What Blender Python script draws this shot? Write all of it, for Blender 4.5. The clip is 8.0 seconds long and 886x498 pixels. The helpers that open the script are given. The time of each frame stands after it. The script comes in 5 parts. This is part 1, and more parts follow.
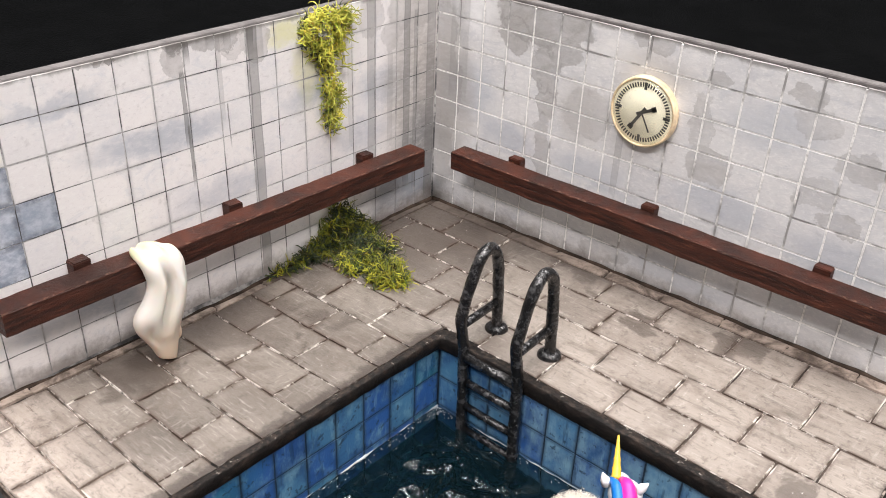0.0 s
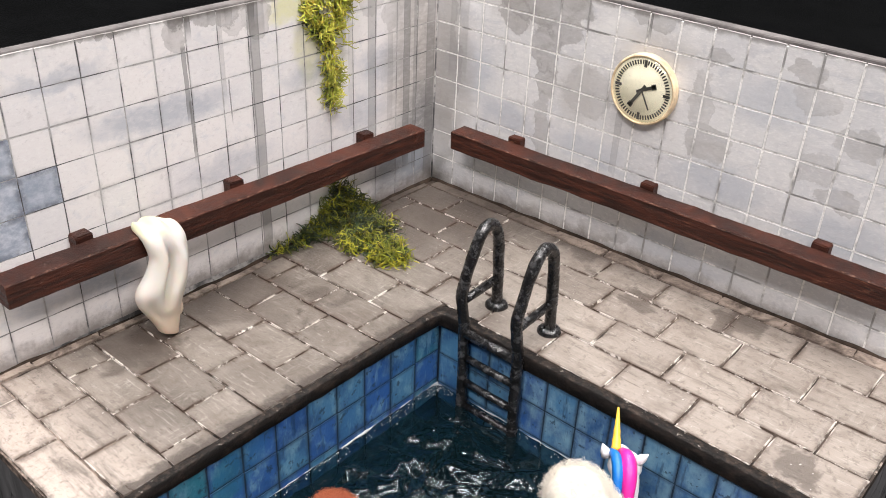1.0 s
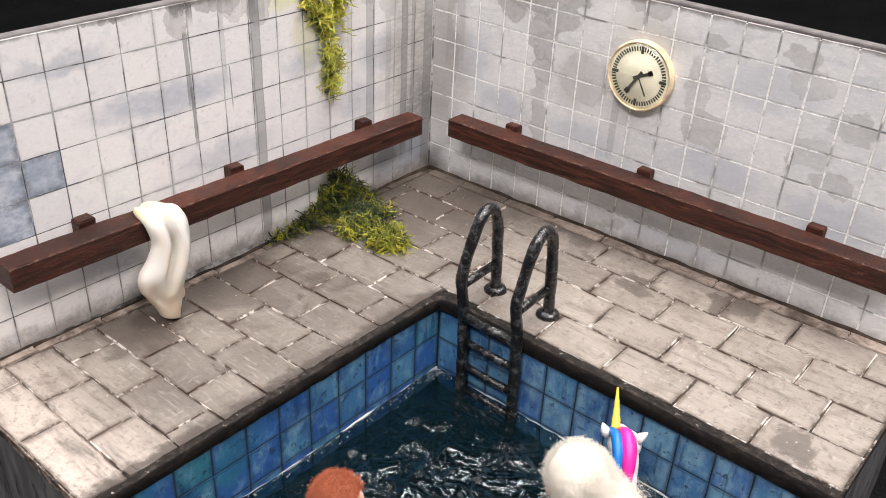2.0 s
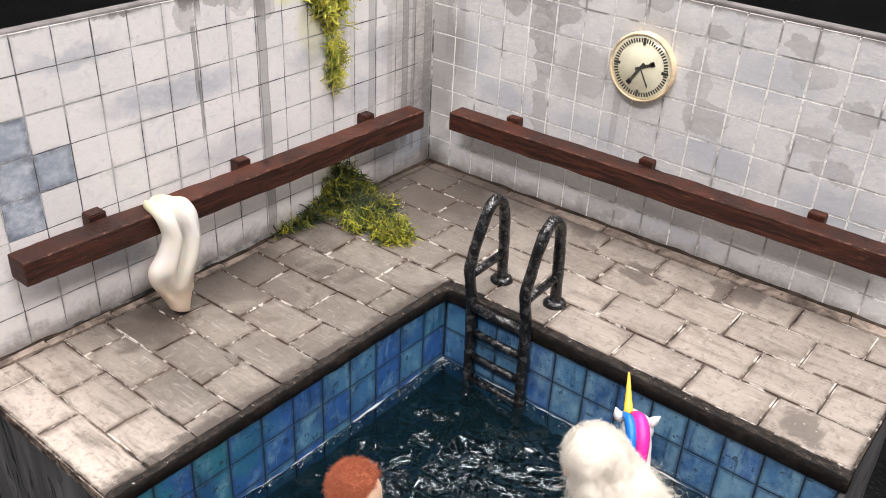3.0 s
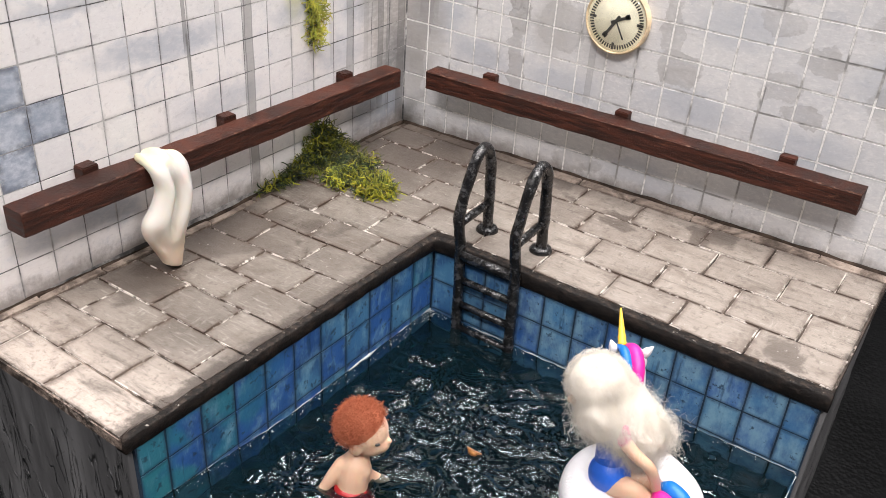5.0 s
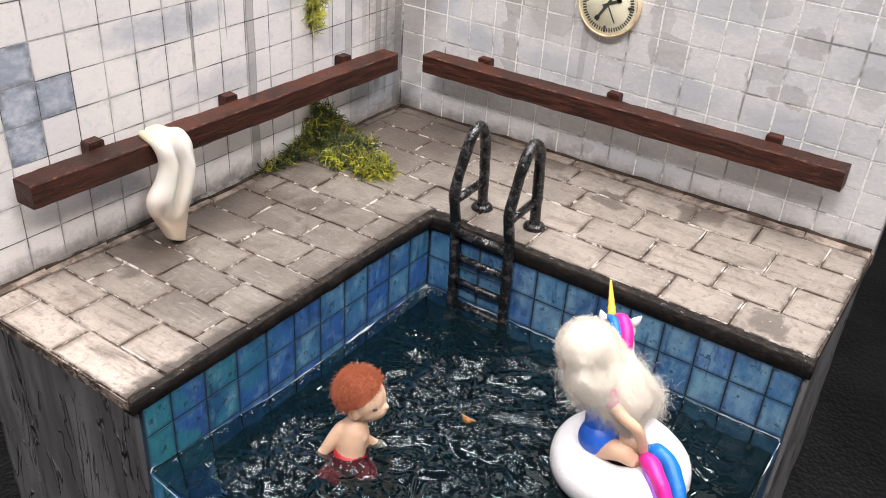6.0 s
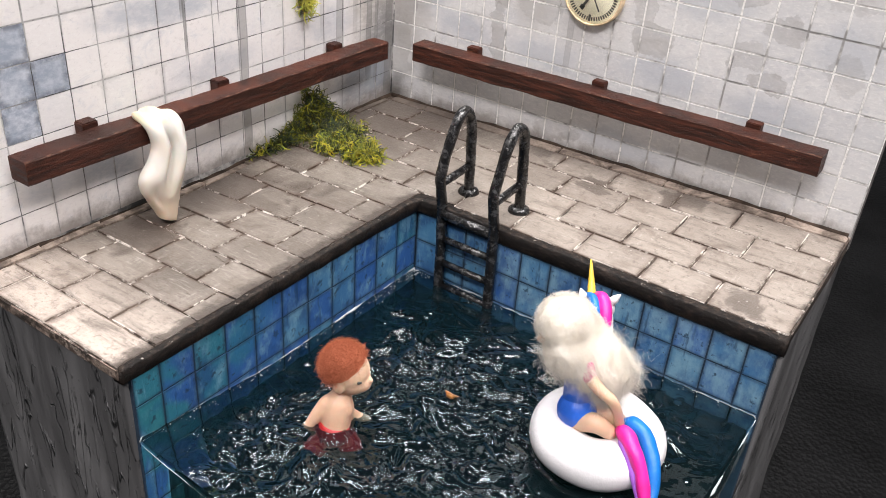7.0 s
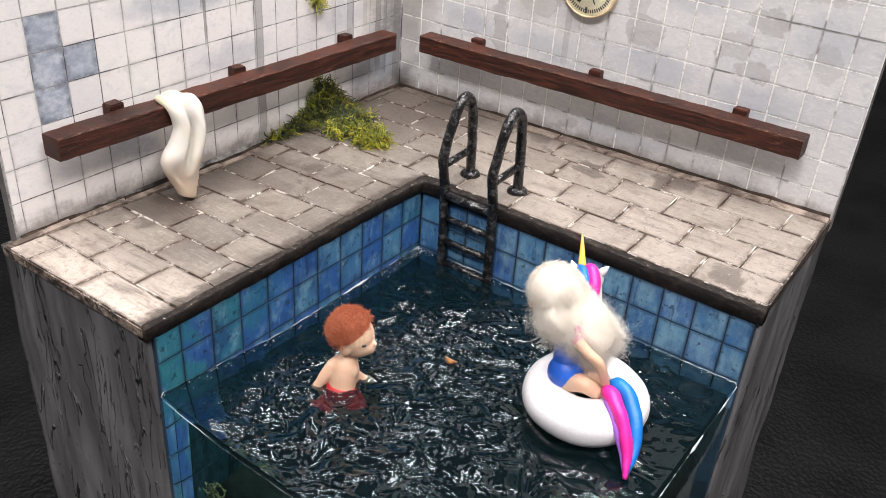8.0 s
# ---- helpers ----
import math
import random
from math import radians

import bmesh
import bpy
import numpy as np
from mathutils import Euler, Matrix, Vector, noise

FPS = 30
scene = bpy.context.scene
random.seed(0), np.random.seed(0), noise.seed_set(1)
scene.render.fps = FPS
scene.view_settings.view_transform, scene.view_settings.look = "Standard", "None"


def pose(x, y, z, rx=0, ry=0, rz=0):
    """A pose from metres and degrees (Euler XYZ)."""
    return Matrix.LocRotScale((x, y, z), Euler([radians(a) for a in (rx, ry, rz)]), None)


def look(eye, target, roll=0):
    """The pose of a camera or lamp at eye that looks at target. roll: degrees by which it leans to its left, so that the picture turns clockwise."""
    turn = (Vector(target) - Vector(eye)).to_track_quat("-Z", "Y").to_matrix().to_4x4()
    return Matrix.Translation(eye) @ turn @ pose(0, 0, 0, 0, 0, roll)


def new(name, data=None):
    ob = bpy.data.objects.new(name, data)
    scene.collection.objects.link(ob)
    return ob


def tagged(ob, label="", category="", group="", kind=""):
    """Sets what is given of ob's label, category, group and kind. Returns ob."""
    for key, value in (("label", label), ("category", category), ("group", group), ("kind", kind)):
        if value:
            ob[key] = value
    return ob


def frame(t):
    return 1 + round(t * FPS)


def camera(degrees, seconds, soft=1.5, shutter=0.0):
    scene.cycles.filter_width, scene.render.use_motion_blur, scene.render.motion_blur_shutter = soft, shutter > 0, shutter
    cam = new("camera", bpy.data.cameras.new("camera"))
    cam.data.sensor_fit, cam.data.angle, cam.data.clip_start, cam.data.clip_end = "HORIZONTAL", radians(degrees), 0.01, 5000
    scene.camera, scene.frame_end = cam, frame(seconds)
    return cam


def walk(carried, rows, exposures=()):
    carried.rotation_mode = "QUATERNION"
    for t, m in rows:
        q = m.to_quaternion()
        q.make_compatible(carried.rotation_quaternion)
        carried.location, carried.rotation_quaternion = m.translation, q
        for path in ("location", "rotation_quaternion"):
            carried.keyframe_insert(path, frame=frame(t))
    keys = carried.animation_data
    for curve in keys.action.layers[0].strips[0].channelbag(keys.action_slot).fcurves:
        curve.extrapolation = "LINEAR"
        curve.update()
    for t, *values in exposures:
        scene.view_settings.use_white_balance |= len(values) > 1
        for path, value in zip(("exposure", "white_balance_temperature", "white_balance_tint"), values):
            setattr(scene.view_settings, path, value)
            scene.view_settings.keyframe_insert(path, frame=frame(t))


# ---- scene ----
# One wall tile of the model is 15 mm square. All places and sizes below are in tiles; T turns them into metres.
T = 0.015
cam = camera(53.29, 8.0, soft=0.9)
PATH = [
    (0, (19.677, -22.520, 14.842), (8.474, -9.253, 4.918), 2.40),
    (0.5, (19.763, -22.701, 14.586), (8.601, -9.470, 4.570), 2.49),
    (1, (19.820, -22.837, 14.466), (8.729, -9.568, 4.421), 2.62),
    (1.5, (19.881, -23.053, 14.356), (8.889, -9.736, 4.264), 2.76),
    (3, (19.446, -24.053, 14.153), (8.919, -10.370, 4.056), 2.99),
    (3.5, (18.939, -24.521, 13.956), (8.735, -10.607, 3.844), 3.13),
    (4, (18.511, -24.650, 13.682), (8.708, -10.483, 3.525), 3.31),
    (4.5, (18.663, -25.156, 13.446), (9.209, -10.775, 3.257), 3.65),
    (6, (19.540, -26.449, 13.224), (10.262, -12.038, 2.916), 4.04),
    (6.5, (19.842, -26.584, 13.004), (10.567, -12.159, 2.713), 4.25),
    (7, (20.348, -26.865, 13.034), (11.061, -12.435, 2.761), 4.37),
    (7.5, (21.043, -27.522, 13.166), (11.650, -13.152, 2.906), 4.23),
    (8, (21.716, -28.150, 13.241), (12.151, -13.887, 2.990), 4.18),
]
walk(cam, [(t, look(Vector(eye) * T, Vector(target) * T, roll)) for t, eye, target, roll in PATH], [(0, 0.02), (4.5, 0.02), (8, 0.13)])

# ---- light: ceiling panels of the room over the table ----
world = bpy.data.worlds.new("room")
scene.world = world
world.use_nodes = True
world.node_tree.nodes["Background"].inputs["Color"].default_value = (0.95, 0.97, 1.0, 1)
world.node_tree.nodes["Background"].inputs["Strength"].default_value = 0.1


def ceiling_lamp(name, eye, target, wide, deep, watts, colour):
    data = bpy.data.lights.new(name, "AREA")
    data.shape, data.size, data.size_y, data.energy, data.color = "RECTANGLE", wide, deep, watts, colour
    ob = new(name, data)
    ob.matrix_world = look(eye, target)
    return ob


# light panels over the table, and unseen tubes added to glint in the resin
for eye, wide, deep, watts in (((1.05, -0.45, 1.25), 0.55, 0.2, 15.0), ((0.35, -1.15, 1.3), 0.55, 0.2, 17.5)):
    ceiling_lamp("ceiling_panel", eye, (0.12, -0.12, 0), wide, deep, watts, (1.0, 0.935, 0.92))
ceiling_lamp("ceiling_panel", (0.33, 0.0, 1.45), (0.16, -0.05, 0), 0.3, 0.34, 6, (1.0, 0.95, 0.92))
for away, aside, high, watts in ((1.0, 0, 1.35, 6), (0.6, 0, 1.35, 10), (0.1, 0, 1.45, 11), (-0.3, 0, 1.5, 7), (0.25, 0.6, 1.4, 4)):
    ceiling_lamp("glint_tube", (0.18 - 0.707 * (away - aside), -0.18 + 0.707 * (away + aside), high), (0.18 - 0.1 * (not aside), -0.18 + 0.1 * (not aside), 0), 1.3, 0.03, watts, (1.0, 0.97, 0.95))

# ---- materials ----


class Graph:
    """A node material in which lengths are tiles."""

    def __init__(self, name):
        self.m = bpy.data.materials.new(name)
        self.m.use_nodes = True
        self.t = self.m.node_tree
        self.t.nodes.clear()
        place = self.t.nodes.new("ShaderNodeNewGeometry").outputs["Position"]
        self.geo = place.node
        self.pos = self.vec("MULTIPLY", place, (1 / T, 1 / T, 1 / T))

    def put(self, node, **values):
        for key, value in values.items():
            self.link(node.inputs[key], value)
        return node

    def link(self, socket, value):
        if isinstance(value, bpy.types.NodeSocket):
            self.t.links.new(value, socket)
        elif isinstance(value, (tuple, list)) and socket.type == "RGBA":
            socket.default_value = (*value[:3], 1)
        else:
            socket.default_value = value

    def vec(self, op, a, b=(0, 0, 0)):
        n = self.t.nodes.new("ShaderNodeVectorMath")
        n.operation = op
        self.link(n.inputs[0], a)
        self.link(n.inputs[1], b)
        return n.outputs[0]

    def math(self, op, a, b=0.0, clamp=False):
        n = self.t.nodes.new("ShaderNodeMath")
        n.operation, n.use_clamp = op, clamp
        self.link(n.inputs[0], a)
        self.link(n.inputs[1], b)
        return n.outputs[0]

    def split(self, v):
        n = self.t.nodes.new("ShaderNodeSeparateXYZ")
        self.link(n.inputs[0], v)
        return n.outputs

    def stretch(self, sx, sy, sz, shift=(0, 0, 0)):
        return self.vec("ADD", self.vec("MULTIPLY", self.pos, (sx, sy, sz)), shift)

    def noise(self, v, scale=1.0, detail=4.0, rough=0.55, distort=0.0):
        n = self.t.nodes.new("ShaderNodeTexNoise")
        self.put(n, Vector=v, Scale=scale, Detail=detail, Roughness=rough, Distortion=distort)
        return n.outputs["Fac"]

    def cells(self, v, scale=1.0, feature="F1"):
        n = self.t.nodes.new("ShaderNodeTexVoronoi")
        n.feature = feature
        self.put(n, Vector=v, Scale=scale)
        return n.outputs["Distance"]

    def step(self, v, lo, hi, a=0.0, b=1.0):
        n = self.t.nodes.new("ShaderNodeMapRange")
        n.interpolation_type = "SMOOTHSTEP"
        for k, x in enumerate((v, lo, hi, a, b)):
            self.link(n.inputs[k], x)
        return n.outputs[0]

    def mix(self, fac, a, b, blend="MIX"):
        n = self.t.nodes.new("ShaderNodeMix")
        n.data_type, n.blend_type = "RGBA", blend
        self.link(n.inputs[0], fac)
        self.link(n.inputs[6], a)
        self.link(n.inputs[7], b)
        return n.outputs[2]

    def random(self):
        return self.t.nodes.new("ShaderNodeObjectInfo").outputs["Random"]

    def island(self):
        return self.geo.outputs["Random Per Island"]

    def edge(self, lo=0.0, hi=0.12, axes=(0, 1)):
        """1 on the rim of a piece's own box, 0 inside."""
        g = self.split(self.t.nodes.new("ShaderNodeTexCoord").outputs["Generated"])
        near = None
        for k in axes:
            d = self.math("SUBTRACT", 0.5, self.math("ABSOLUTE", self.math("SUBTRACT", g[k], 0.5)))
            near = d if near is None else self.math("MINIMUM", near, d)
        return self.step(near, lo, hi, 1.0, 0.0)

    def bump(self, height, depth, strength=1.0, normal=None):
        n = self.t.nodes.new("ShaderNodeBump")
        self.put(n, Height=height, Strength=strength, Distance=depth * T)
        if normal is not None:
            self.link(n.inputs["Normal"], normal)
        return n.outputs[0]

    def done(self, base, rough=0.6, normal=None, **more):
        n = self.t.nodes.new("ShaderNodeBsdfPrincipled")
        self.link(n.inputs["Base Color"], base)
        self.link(n.inputs["Roughness"], rough)
        if normal is not None:
            self.link(n.inputs["Normal"], normal)
        for key, value in more.items():
            self.link(n.inputs[key.replace("_", " ")], value)
        o = self.t.nodes.new("ShaderNodeOutputMaterial")
        self.t.links.new(n.outputs[0], o.inputs[0])
        return self.m


def wall_paint(name, axis, drips, blots, washes, pale, cool, spread):
    """Whitewashed tiles with cool washes, hard-edged damp marks and drips. drips: (place along the wall, half width, top, foot, strength);
    blots and washes: (place along the wall, height, half width, half height, strength)."""
    g = Graph(name)
    s = g.split(g.pos)
    along, up = s[axis], s[2]
    rnd = g.random()
    col = g.mix(g.math("MULTIPLY", g.math("POWER", rnd, 2.0), spread), pale, cool)
    brush = g.noise(g.stretch(1, 1, 2.6), 2.6, 6, 0.72, 0.5)
    col = g.mix(g.step(brush, 0.46, 0.72, 0.0, 0.5), col, (0.88, 0.86, 0.85))
    smear = g.noise(g.stretch(0.8, 0.8, 1.3), 1.5, 6, 0.72, 0.8)
    col = g.mix(g.step(smear, 0.5, 0.7, 0.0, 0.5), col, cool)
    col = g.mix(g.step(smear, 0.3, 0.42, 0.28, 0.0), col, (0.42, 0.4, 0.39))
    fine = g.noise(g.stretch(1, 1, 1.6), 7.5, 5, 0.75, 0.5)
    col = g.mix(g.step(fine, 0.52, 0.68, 0.0, 0.4), col, (0.92, 0.91, 0.9))
    col = g.mix(g.step(fine, 0.3, 0.45, 0.26, 0.0), col, (0.36, 0.35, 0.35))
    # shapes are bent by a common warp, so that no edge is round
    warp = g.math("SUBTRACT", g.noise(g.stretch(1, 1, 1, (3, 7, 1)), 0.9, 6, 0.66), 0.5)
    warp_up = g.math("SUBTRACT", g.noise(g.stretch(1, 1, 1, (13, 2, 5)), 0.8, 6, 0.66), 0.5)
    c = g.t.nodes.new("ShaderNodeCombineXYZ")
    g.link(c.inputs[0], g.math("ADD", along, g.math("MULTIPLY", warp, 1.3)))
    g.link(c.inputs[2], g.math("ADD", up, g.math("MULTIPLY", warp_up, 1.2)))

    def far(at, high, wide, tall):
        n = g.t.nodes.new("ShaderNodeVectorMath")
        n.operation = "LENGTH"
        g.link(n.inputs[0], g.vec("MULTIPLY", g.vec("SUBTRACT", c.outputs[0], (at, 0, high)), (1 / wide, 0, 1 / tall)))
        return n.outputs["Value"]

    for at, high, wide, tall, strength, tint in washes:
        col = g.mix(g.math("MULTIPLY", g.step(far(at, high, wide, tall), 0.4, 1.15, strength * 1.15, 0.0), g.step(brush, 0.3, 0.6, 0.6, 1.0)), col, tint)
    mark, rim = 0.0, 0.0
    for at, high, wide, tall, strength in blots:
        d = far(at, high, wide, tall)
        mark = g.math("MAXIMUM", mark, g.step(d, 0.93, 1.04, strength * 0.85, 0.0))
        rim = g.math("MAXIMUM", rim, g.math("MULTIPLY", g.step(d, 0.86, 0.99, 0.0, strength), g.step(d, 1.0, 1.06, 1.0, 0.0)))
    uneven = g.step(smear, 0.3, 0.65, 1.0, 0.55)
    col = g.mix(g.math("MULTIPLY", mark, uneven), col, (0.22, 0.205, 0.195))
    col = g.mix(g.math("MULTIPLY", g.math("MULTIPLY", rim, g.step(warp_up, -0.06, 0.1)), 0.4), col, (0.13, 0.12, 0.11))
    # drips that ran down
    wob = g.math("MULTIPLY", g.math("SUBTRACT", g.noise(g.stretch(1, 1, 0.5), 1.3, 3), 0.5), 0.12)
    for at, half, top, foot, strength in drips:
        off = g.math("ABSOLUTE", g.math("SUBTRACT", g.math("ADD", along, wob), at))
        m = g.math("MULTIPLY", g.step(off, half * 0.9, half * 1.06, 1.0, 0.0), g.math("MULTIPLY", g.step(up, foot - 0.3, foot + 0.3), g.step(up, top, top + 0.1, 1.0, 0.0)))
        edge = g.math("MULTIPLY", m, g.step(off, half * 0.6, half * 0.95, 0.75, 1.0))
        col = g.mix(g.math("MULTIPLY", edge, strength), col, (0.13, 0.128, 0.125))
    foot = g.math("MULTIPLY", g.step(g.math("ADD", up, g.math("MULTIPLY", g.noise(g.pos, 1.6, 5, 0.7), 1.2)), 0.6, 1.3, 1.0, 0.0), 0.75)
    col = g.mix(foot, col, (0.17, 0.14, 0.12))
    speck = g.step(g.noise(g.pos, 7, 4, 0.7), 0.7, 0.74, 0.0, 0.5)
    col = g.mix(speck, col, (0.17, 0.17, 0.17))
    # brushed grey beside the joints, here and there, and a dark line along the top
    worn = g.noise(g.stretch(1, 1, 1, (4, 4, 9)), 0.8, 4, 0.6)
    col = g.mix(g.math("MULTIPLY", g.edge(0.0, 0.13, (0, 1)), g.step(worn, 0.46, 0.66, 0.0, 0.3)), col, (0.3, 0.295, 0.3))
    col = g.mix(g.math("MULTIPLY", g.edge(0.0, 0.035, (0, 1)), g.step(g.noise(g.pos, 1.1, 4), 0.42, 0.62, 0.1, 0.65)), col, (0.24, 0.235, 0.235))
    brim = g.step(g.math("ADD", up, g.math("MULTIPLY", warp, 0.5)), 7.8, 7.93, 0.0, 0.65)
    col = g.mix(brim, col, (0.13, 0.115, 0.105))
    h = g.math("ADD", brush, g.math("MULTIPLY", g.noise(g.pos, 14, 4, 0.7), 0.5))
    return g.done(col, g.step(smear, 0.3, 0.7, 0.45, 0.68), g.bump(h, 0.02, 0.4))


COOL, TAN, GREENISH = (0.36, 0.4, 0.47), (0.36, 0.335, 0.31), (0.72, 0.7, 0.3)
LEFT_DRIPS = [(-9.92, 0.1, 8.2, 7.5, 0.9), (-9.0, 0.3, 8.2, 7.84, 0.85), (-7.85, 0.12, 8.2, 7.45, 0.8), (-8.6, 0.12, 8.2, 7.7, 0.7), (-11.6, 0.3, 8.2, 7.9, 0.6), (-9.15, 0.9, 8.2, 7.86, 0.4), (-10.2, 0.3, 8.2, 7.72, 0.75), (-9.1, 0.5, 8.2, 7.9, 0.6), (-7.7, 0.3, 8.2, 7.0, 0.3), (-7.78, 0.17, 8.2, 0.2, 0.66), (-7.95, 0.03, 6.7, 2.0, 0.6), (-3.15, 0.2, 8.2, 2.2, 0.5), (-1.5, 0.16, 8.2, 1.2, 0.66), (-1.06, 0.1, 7.2, 0.8, 0.45), (-0.3, 0.22, 8.2, 0.2, 0.55), (-2.3, 0.12, 6.0, 3.0, 0.25), (-4.1, 0.1, 6.6, 3.4, 0.2), (-10.12, 0.07, 7.1, 5.2, 0.75), (-10.06, 0.045, 5.6, 4.0, 0.85), (-8.9, 0.06, 8.2, 5.6, 0.28), (-8.75, 0.02, 5.9, 4.8, 0.9)]
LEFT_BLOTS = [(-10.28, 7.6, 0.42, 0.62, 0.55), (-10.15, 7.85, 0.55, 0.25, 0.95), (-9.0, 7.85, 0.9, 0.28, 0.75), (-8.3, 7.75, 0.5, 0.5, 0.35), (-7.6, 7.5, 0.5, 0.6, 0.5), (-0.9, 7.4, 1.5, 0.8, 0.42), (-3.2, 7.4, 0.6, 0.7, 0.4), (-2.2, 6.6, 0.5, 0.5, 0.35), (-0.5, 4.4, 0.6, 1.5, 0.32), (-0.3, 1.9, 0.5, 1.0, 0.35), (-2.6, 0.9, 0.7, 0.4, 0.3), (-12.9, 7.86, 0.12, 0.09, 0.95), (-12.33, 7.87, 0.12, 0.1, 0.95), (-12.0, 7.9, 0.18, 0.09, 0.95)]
# Tan and grey washes by the corner mix grime with shade put into colour.
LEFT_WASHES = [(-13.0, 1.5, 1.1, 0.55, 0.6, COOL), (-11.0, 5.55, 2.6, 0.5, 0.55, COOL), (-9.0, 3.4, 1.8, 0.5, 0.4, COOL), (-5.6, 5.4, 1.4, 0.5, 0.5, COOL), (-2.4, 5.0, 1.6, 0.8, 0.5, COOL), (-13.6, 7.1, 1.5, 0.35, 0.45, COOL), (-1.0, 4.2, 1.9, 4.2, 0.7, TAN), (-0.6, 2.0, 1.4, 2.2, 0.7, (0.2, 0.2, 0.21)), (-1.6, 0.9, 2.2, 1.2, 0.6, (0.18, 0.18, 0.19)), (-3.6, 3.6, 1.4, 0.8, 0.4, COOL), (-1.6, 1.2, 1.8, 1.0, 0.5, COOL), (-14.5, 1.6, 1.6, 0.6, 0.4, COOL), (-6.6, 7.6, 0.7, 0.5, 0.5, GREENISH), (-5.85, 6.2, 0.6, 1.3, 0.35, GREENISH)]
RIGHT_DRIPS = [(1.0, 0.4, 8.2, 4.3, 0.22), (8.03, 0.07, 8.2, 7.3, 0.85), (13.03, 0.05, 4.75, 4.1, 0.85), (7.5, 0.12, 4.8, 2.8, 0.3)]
# The tall blot and tan wash by the corner also carry its shade.
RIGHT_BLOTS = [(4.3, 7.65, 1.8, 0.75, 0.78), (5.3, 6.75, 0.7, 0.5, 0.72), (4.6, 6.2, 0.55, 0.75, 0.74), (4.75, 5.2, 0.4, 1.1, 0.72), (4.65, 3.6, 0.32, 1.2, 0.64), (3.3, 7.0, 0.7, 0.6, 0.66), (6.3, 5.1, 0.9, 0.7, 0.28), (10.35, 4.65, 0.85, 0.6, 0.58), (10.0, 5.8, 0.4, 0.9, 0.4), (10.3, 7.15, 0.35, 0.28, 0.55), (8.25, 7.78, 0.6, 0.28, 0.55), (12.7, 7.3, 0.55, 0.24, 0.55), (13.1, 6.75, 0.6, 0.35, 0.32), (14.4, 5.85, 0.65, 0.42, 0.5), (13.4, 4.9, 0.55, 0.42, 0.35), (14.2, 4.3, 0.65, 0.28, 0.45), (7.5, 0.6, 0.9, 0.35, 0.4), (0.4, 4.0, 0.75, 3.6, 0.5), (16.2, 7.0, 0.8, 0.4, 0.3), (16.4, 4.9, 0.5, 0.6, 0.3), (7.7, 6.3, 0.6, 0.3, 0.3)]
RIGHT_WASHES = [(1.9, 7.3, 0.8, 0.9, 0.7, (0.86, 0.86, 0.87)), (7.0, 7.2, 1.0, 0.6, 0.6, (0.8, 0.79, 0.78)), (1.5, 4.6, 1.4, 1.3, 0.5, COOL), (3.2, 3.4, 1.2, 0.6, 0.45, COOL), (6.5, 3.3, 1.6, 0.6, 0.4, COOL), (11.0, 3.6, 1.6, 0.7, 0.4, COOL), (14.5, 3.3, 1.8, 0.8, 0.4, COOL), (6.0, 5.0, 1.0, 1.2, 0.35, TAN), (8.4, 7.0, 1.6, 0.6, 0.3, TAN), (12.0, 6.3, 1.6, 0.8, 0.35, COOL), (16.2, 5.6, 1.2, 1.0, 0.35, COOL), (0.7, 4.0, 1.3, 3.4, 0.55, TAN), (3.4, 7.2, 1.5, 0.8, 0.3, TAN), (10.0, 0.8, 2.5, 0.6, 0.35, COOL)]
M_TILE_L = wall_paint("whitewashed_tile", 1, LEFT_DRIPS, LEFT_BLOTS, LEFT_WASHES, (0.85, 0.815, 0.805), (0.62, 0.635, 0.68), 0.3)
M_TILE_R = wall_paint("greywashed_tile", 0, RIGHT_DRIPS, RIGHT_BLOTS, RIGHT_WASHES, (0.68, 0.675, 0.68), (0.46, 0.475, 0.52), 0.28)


def blue_tile():
    g = Graph("blue_grey_tile")
    streak = g.noise(g.stretch(1, 1.0, 1.5), 1.5, 6, 0.72, 0.15)
    col = g.mix(g.step(streak, 0.36, 0.68), (0.34, 0.39, 0.48), (0.68, 0.71, 0.77))
    col = g.mix(g.math("MULTIPLY", g.random(), 0.4), col, (0.3, 0.34, 0.41))
    ragged = g.math("MULTIPLY", g.edge(0.02, 0.2), g.step(g.noise(g.pos, 2.4, 4, 0.7), 0.35, 0.6))
    col = g.mix(g.math("MULTIPLY", ragged, 0.75), col, (0.13, 0.14, 0.17))
    return g.done(col, 0.55, g.bump(streak, 0.03, 0.5))


def groove(name, light, dark, amount):
    g = Graph(name)
    n = g.noise(g.pos, 0.6, 4, 0.6)
    col = g.mix(g.step(n, 0.5 - amount, 0.62 - amount), dark, light)
    col = g.mix(g.step(g.noise(g.pos, 8, 3), 0.5, 0.7, 0, 0.6), col, dark)
    return g.done(col, 0.85, g.bump(g.noise(g.pos, 12, 3), 0.05, 0.6))


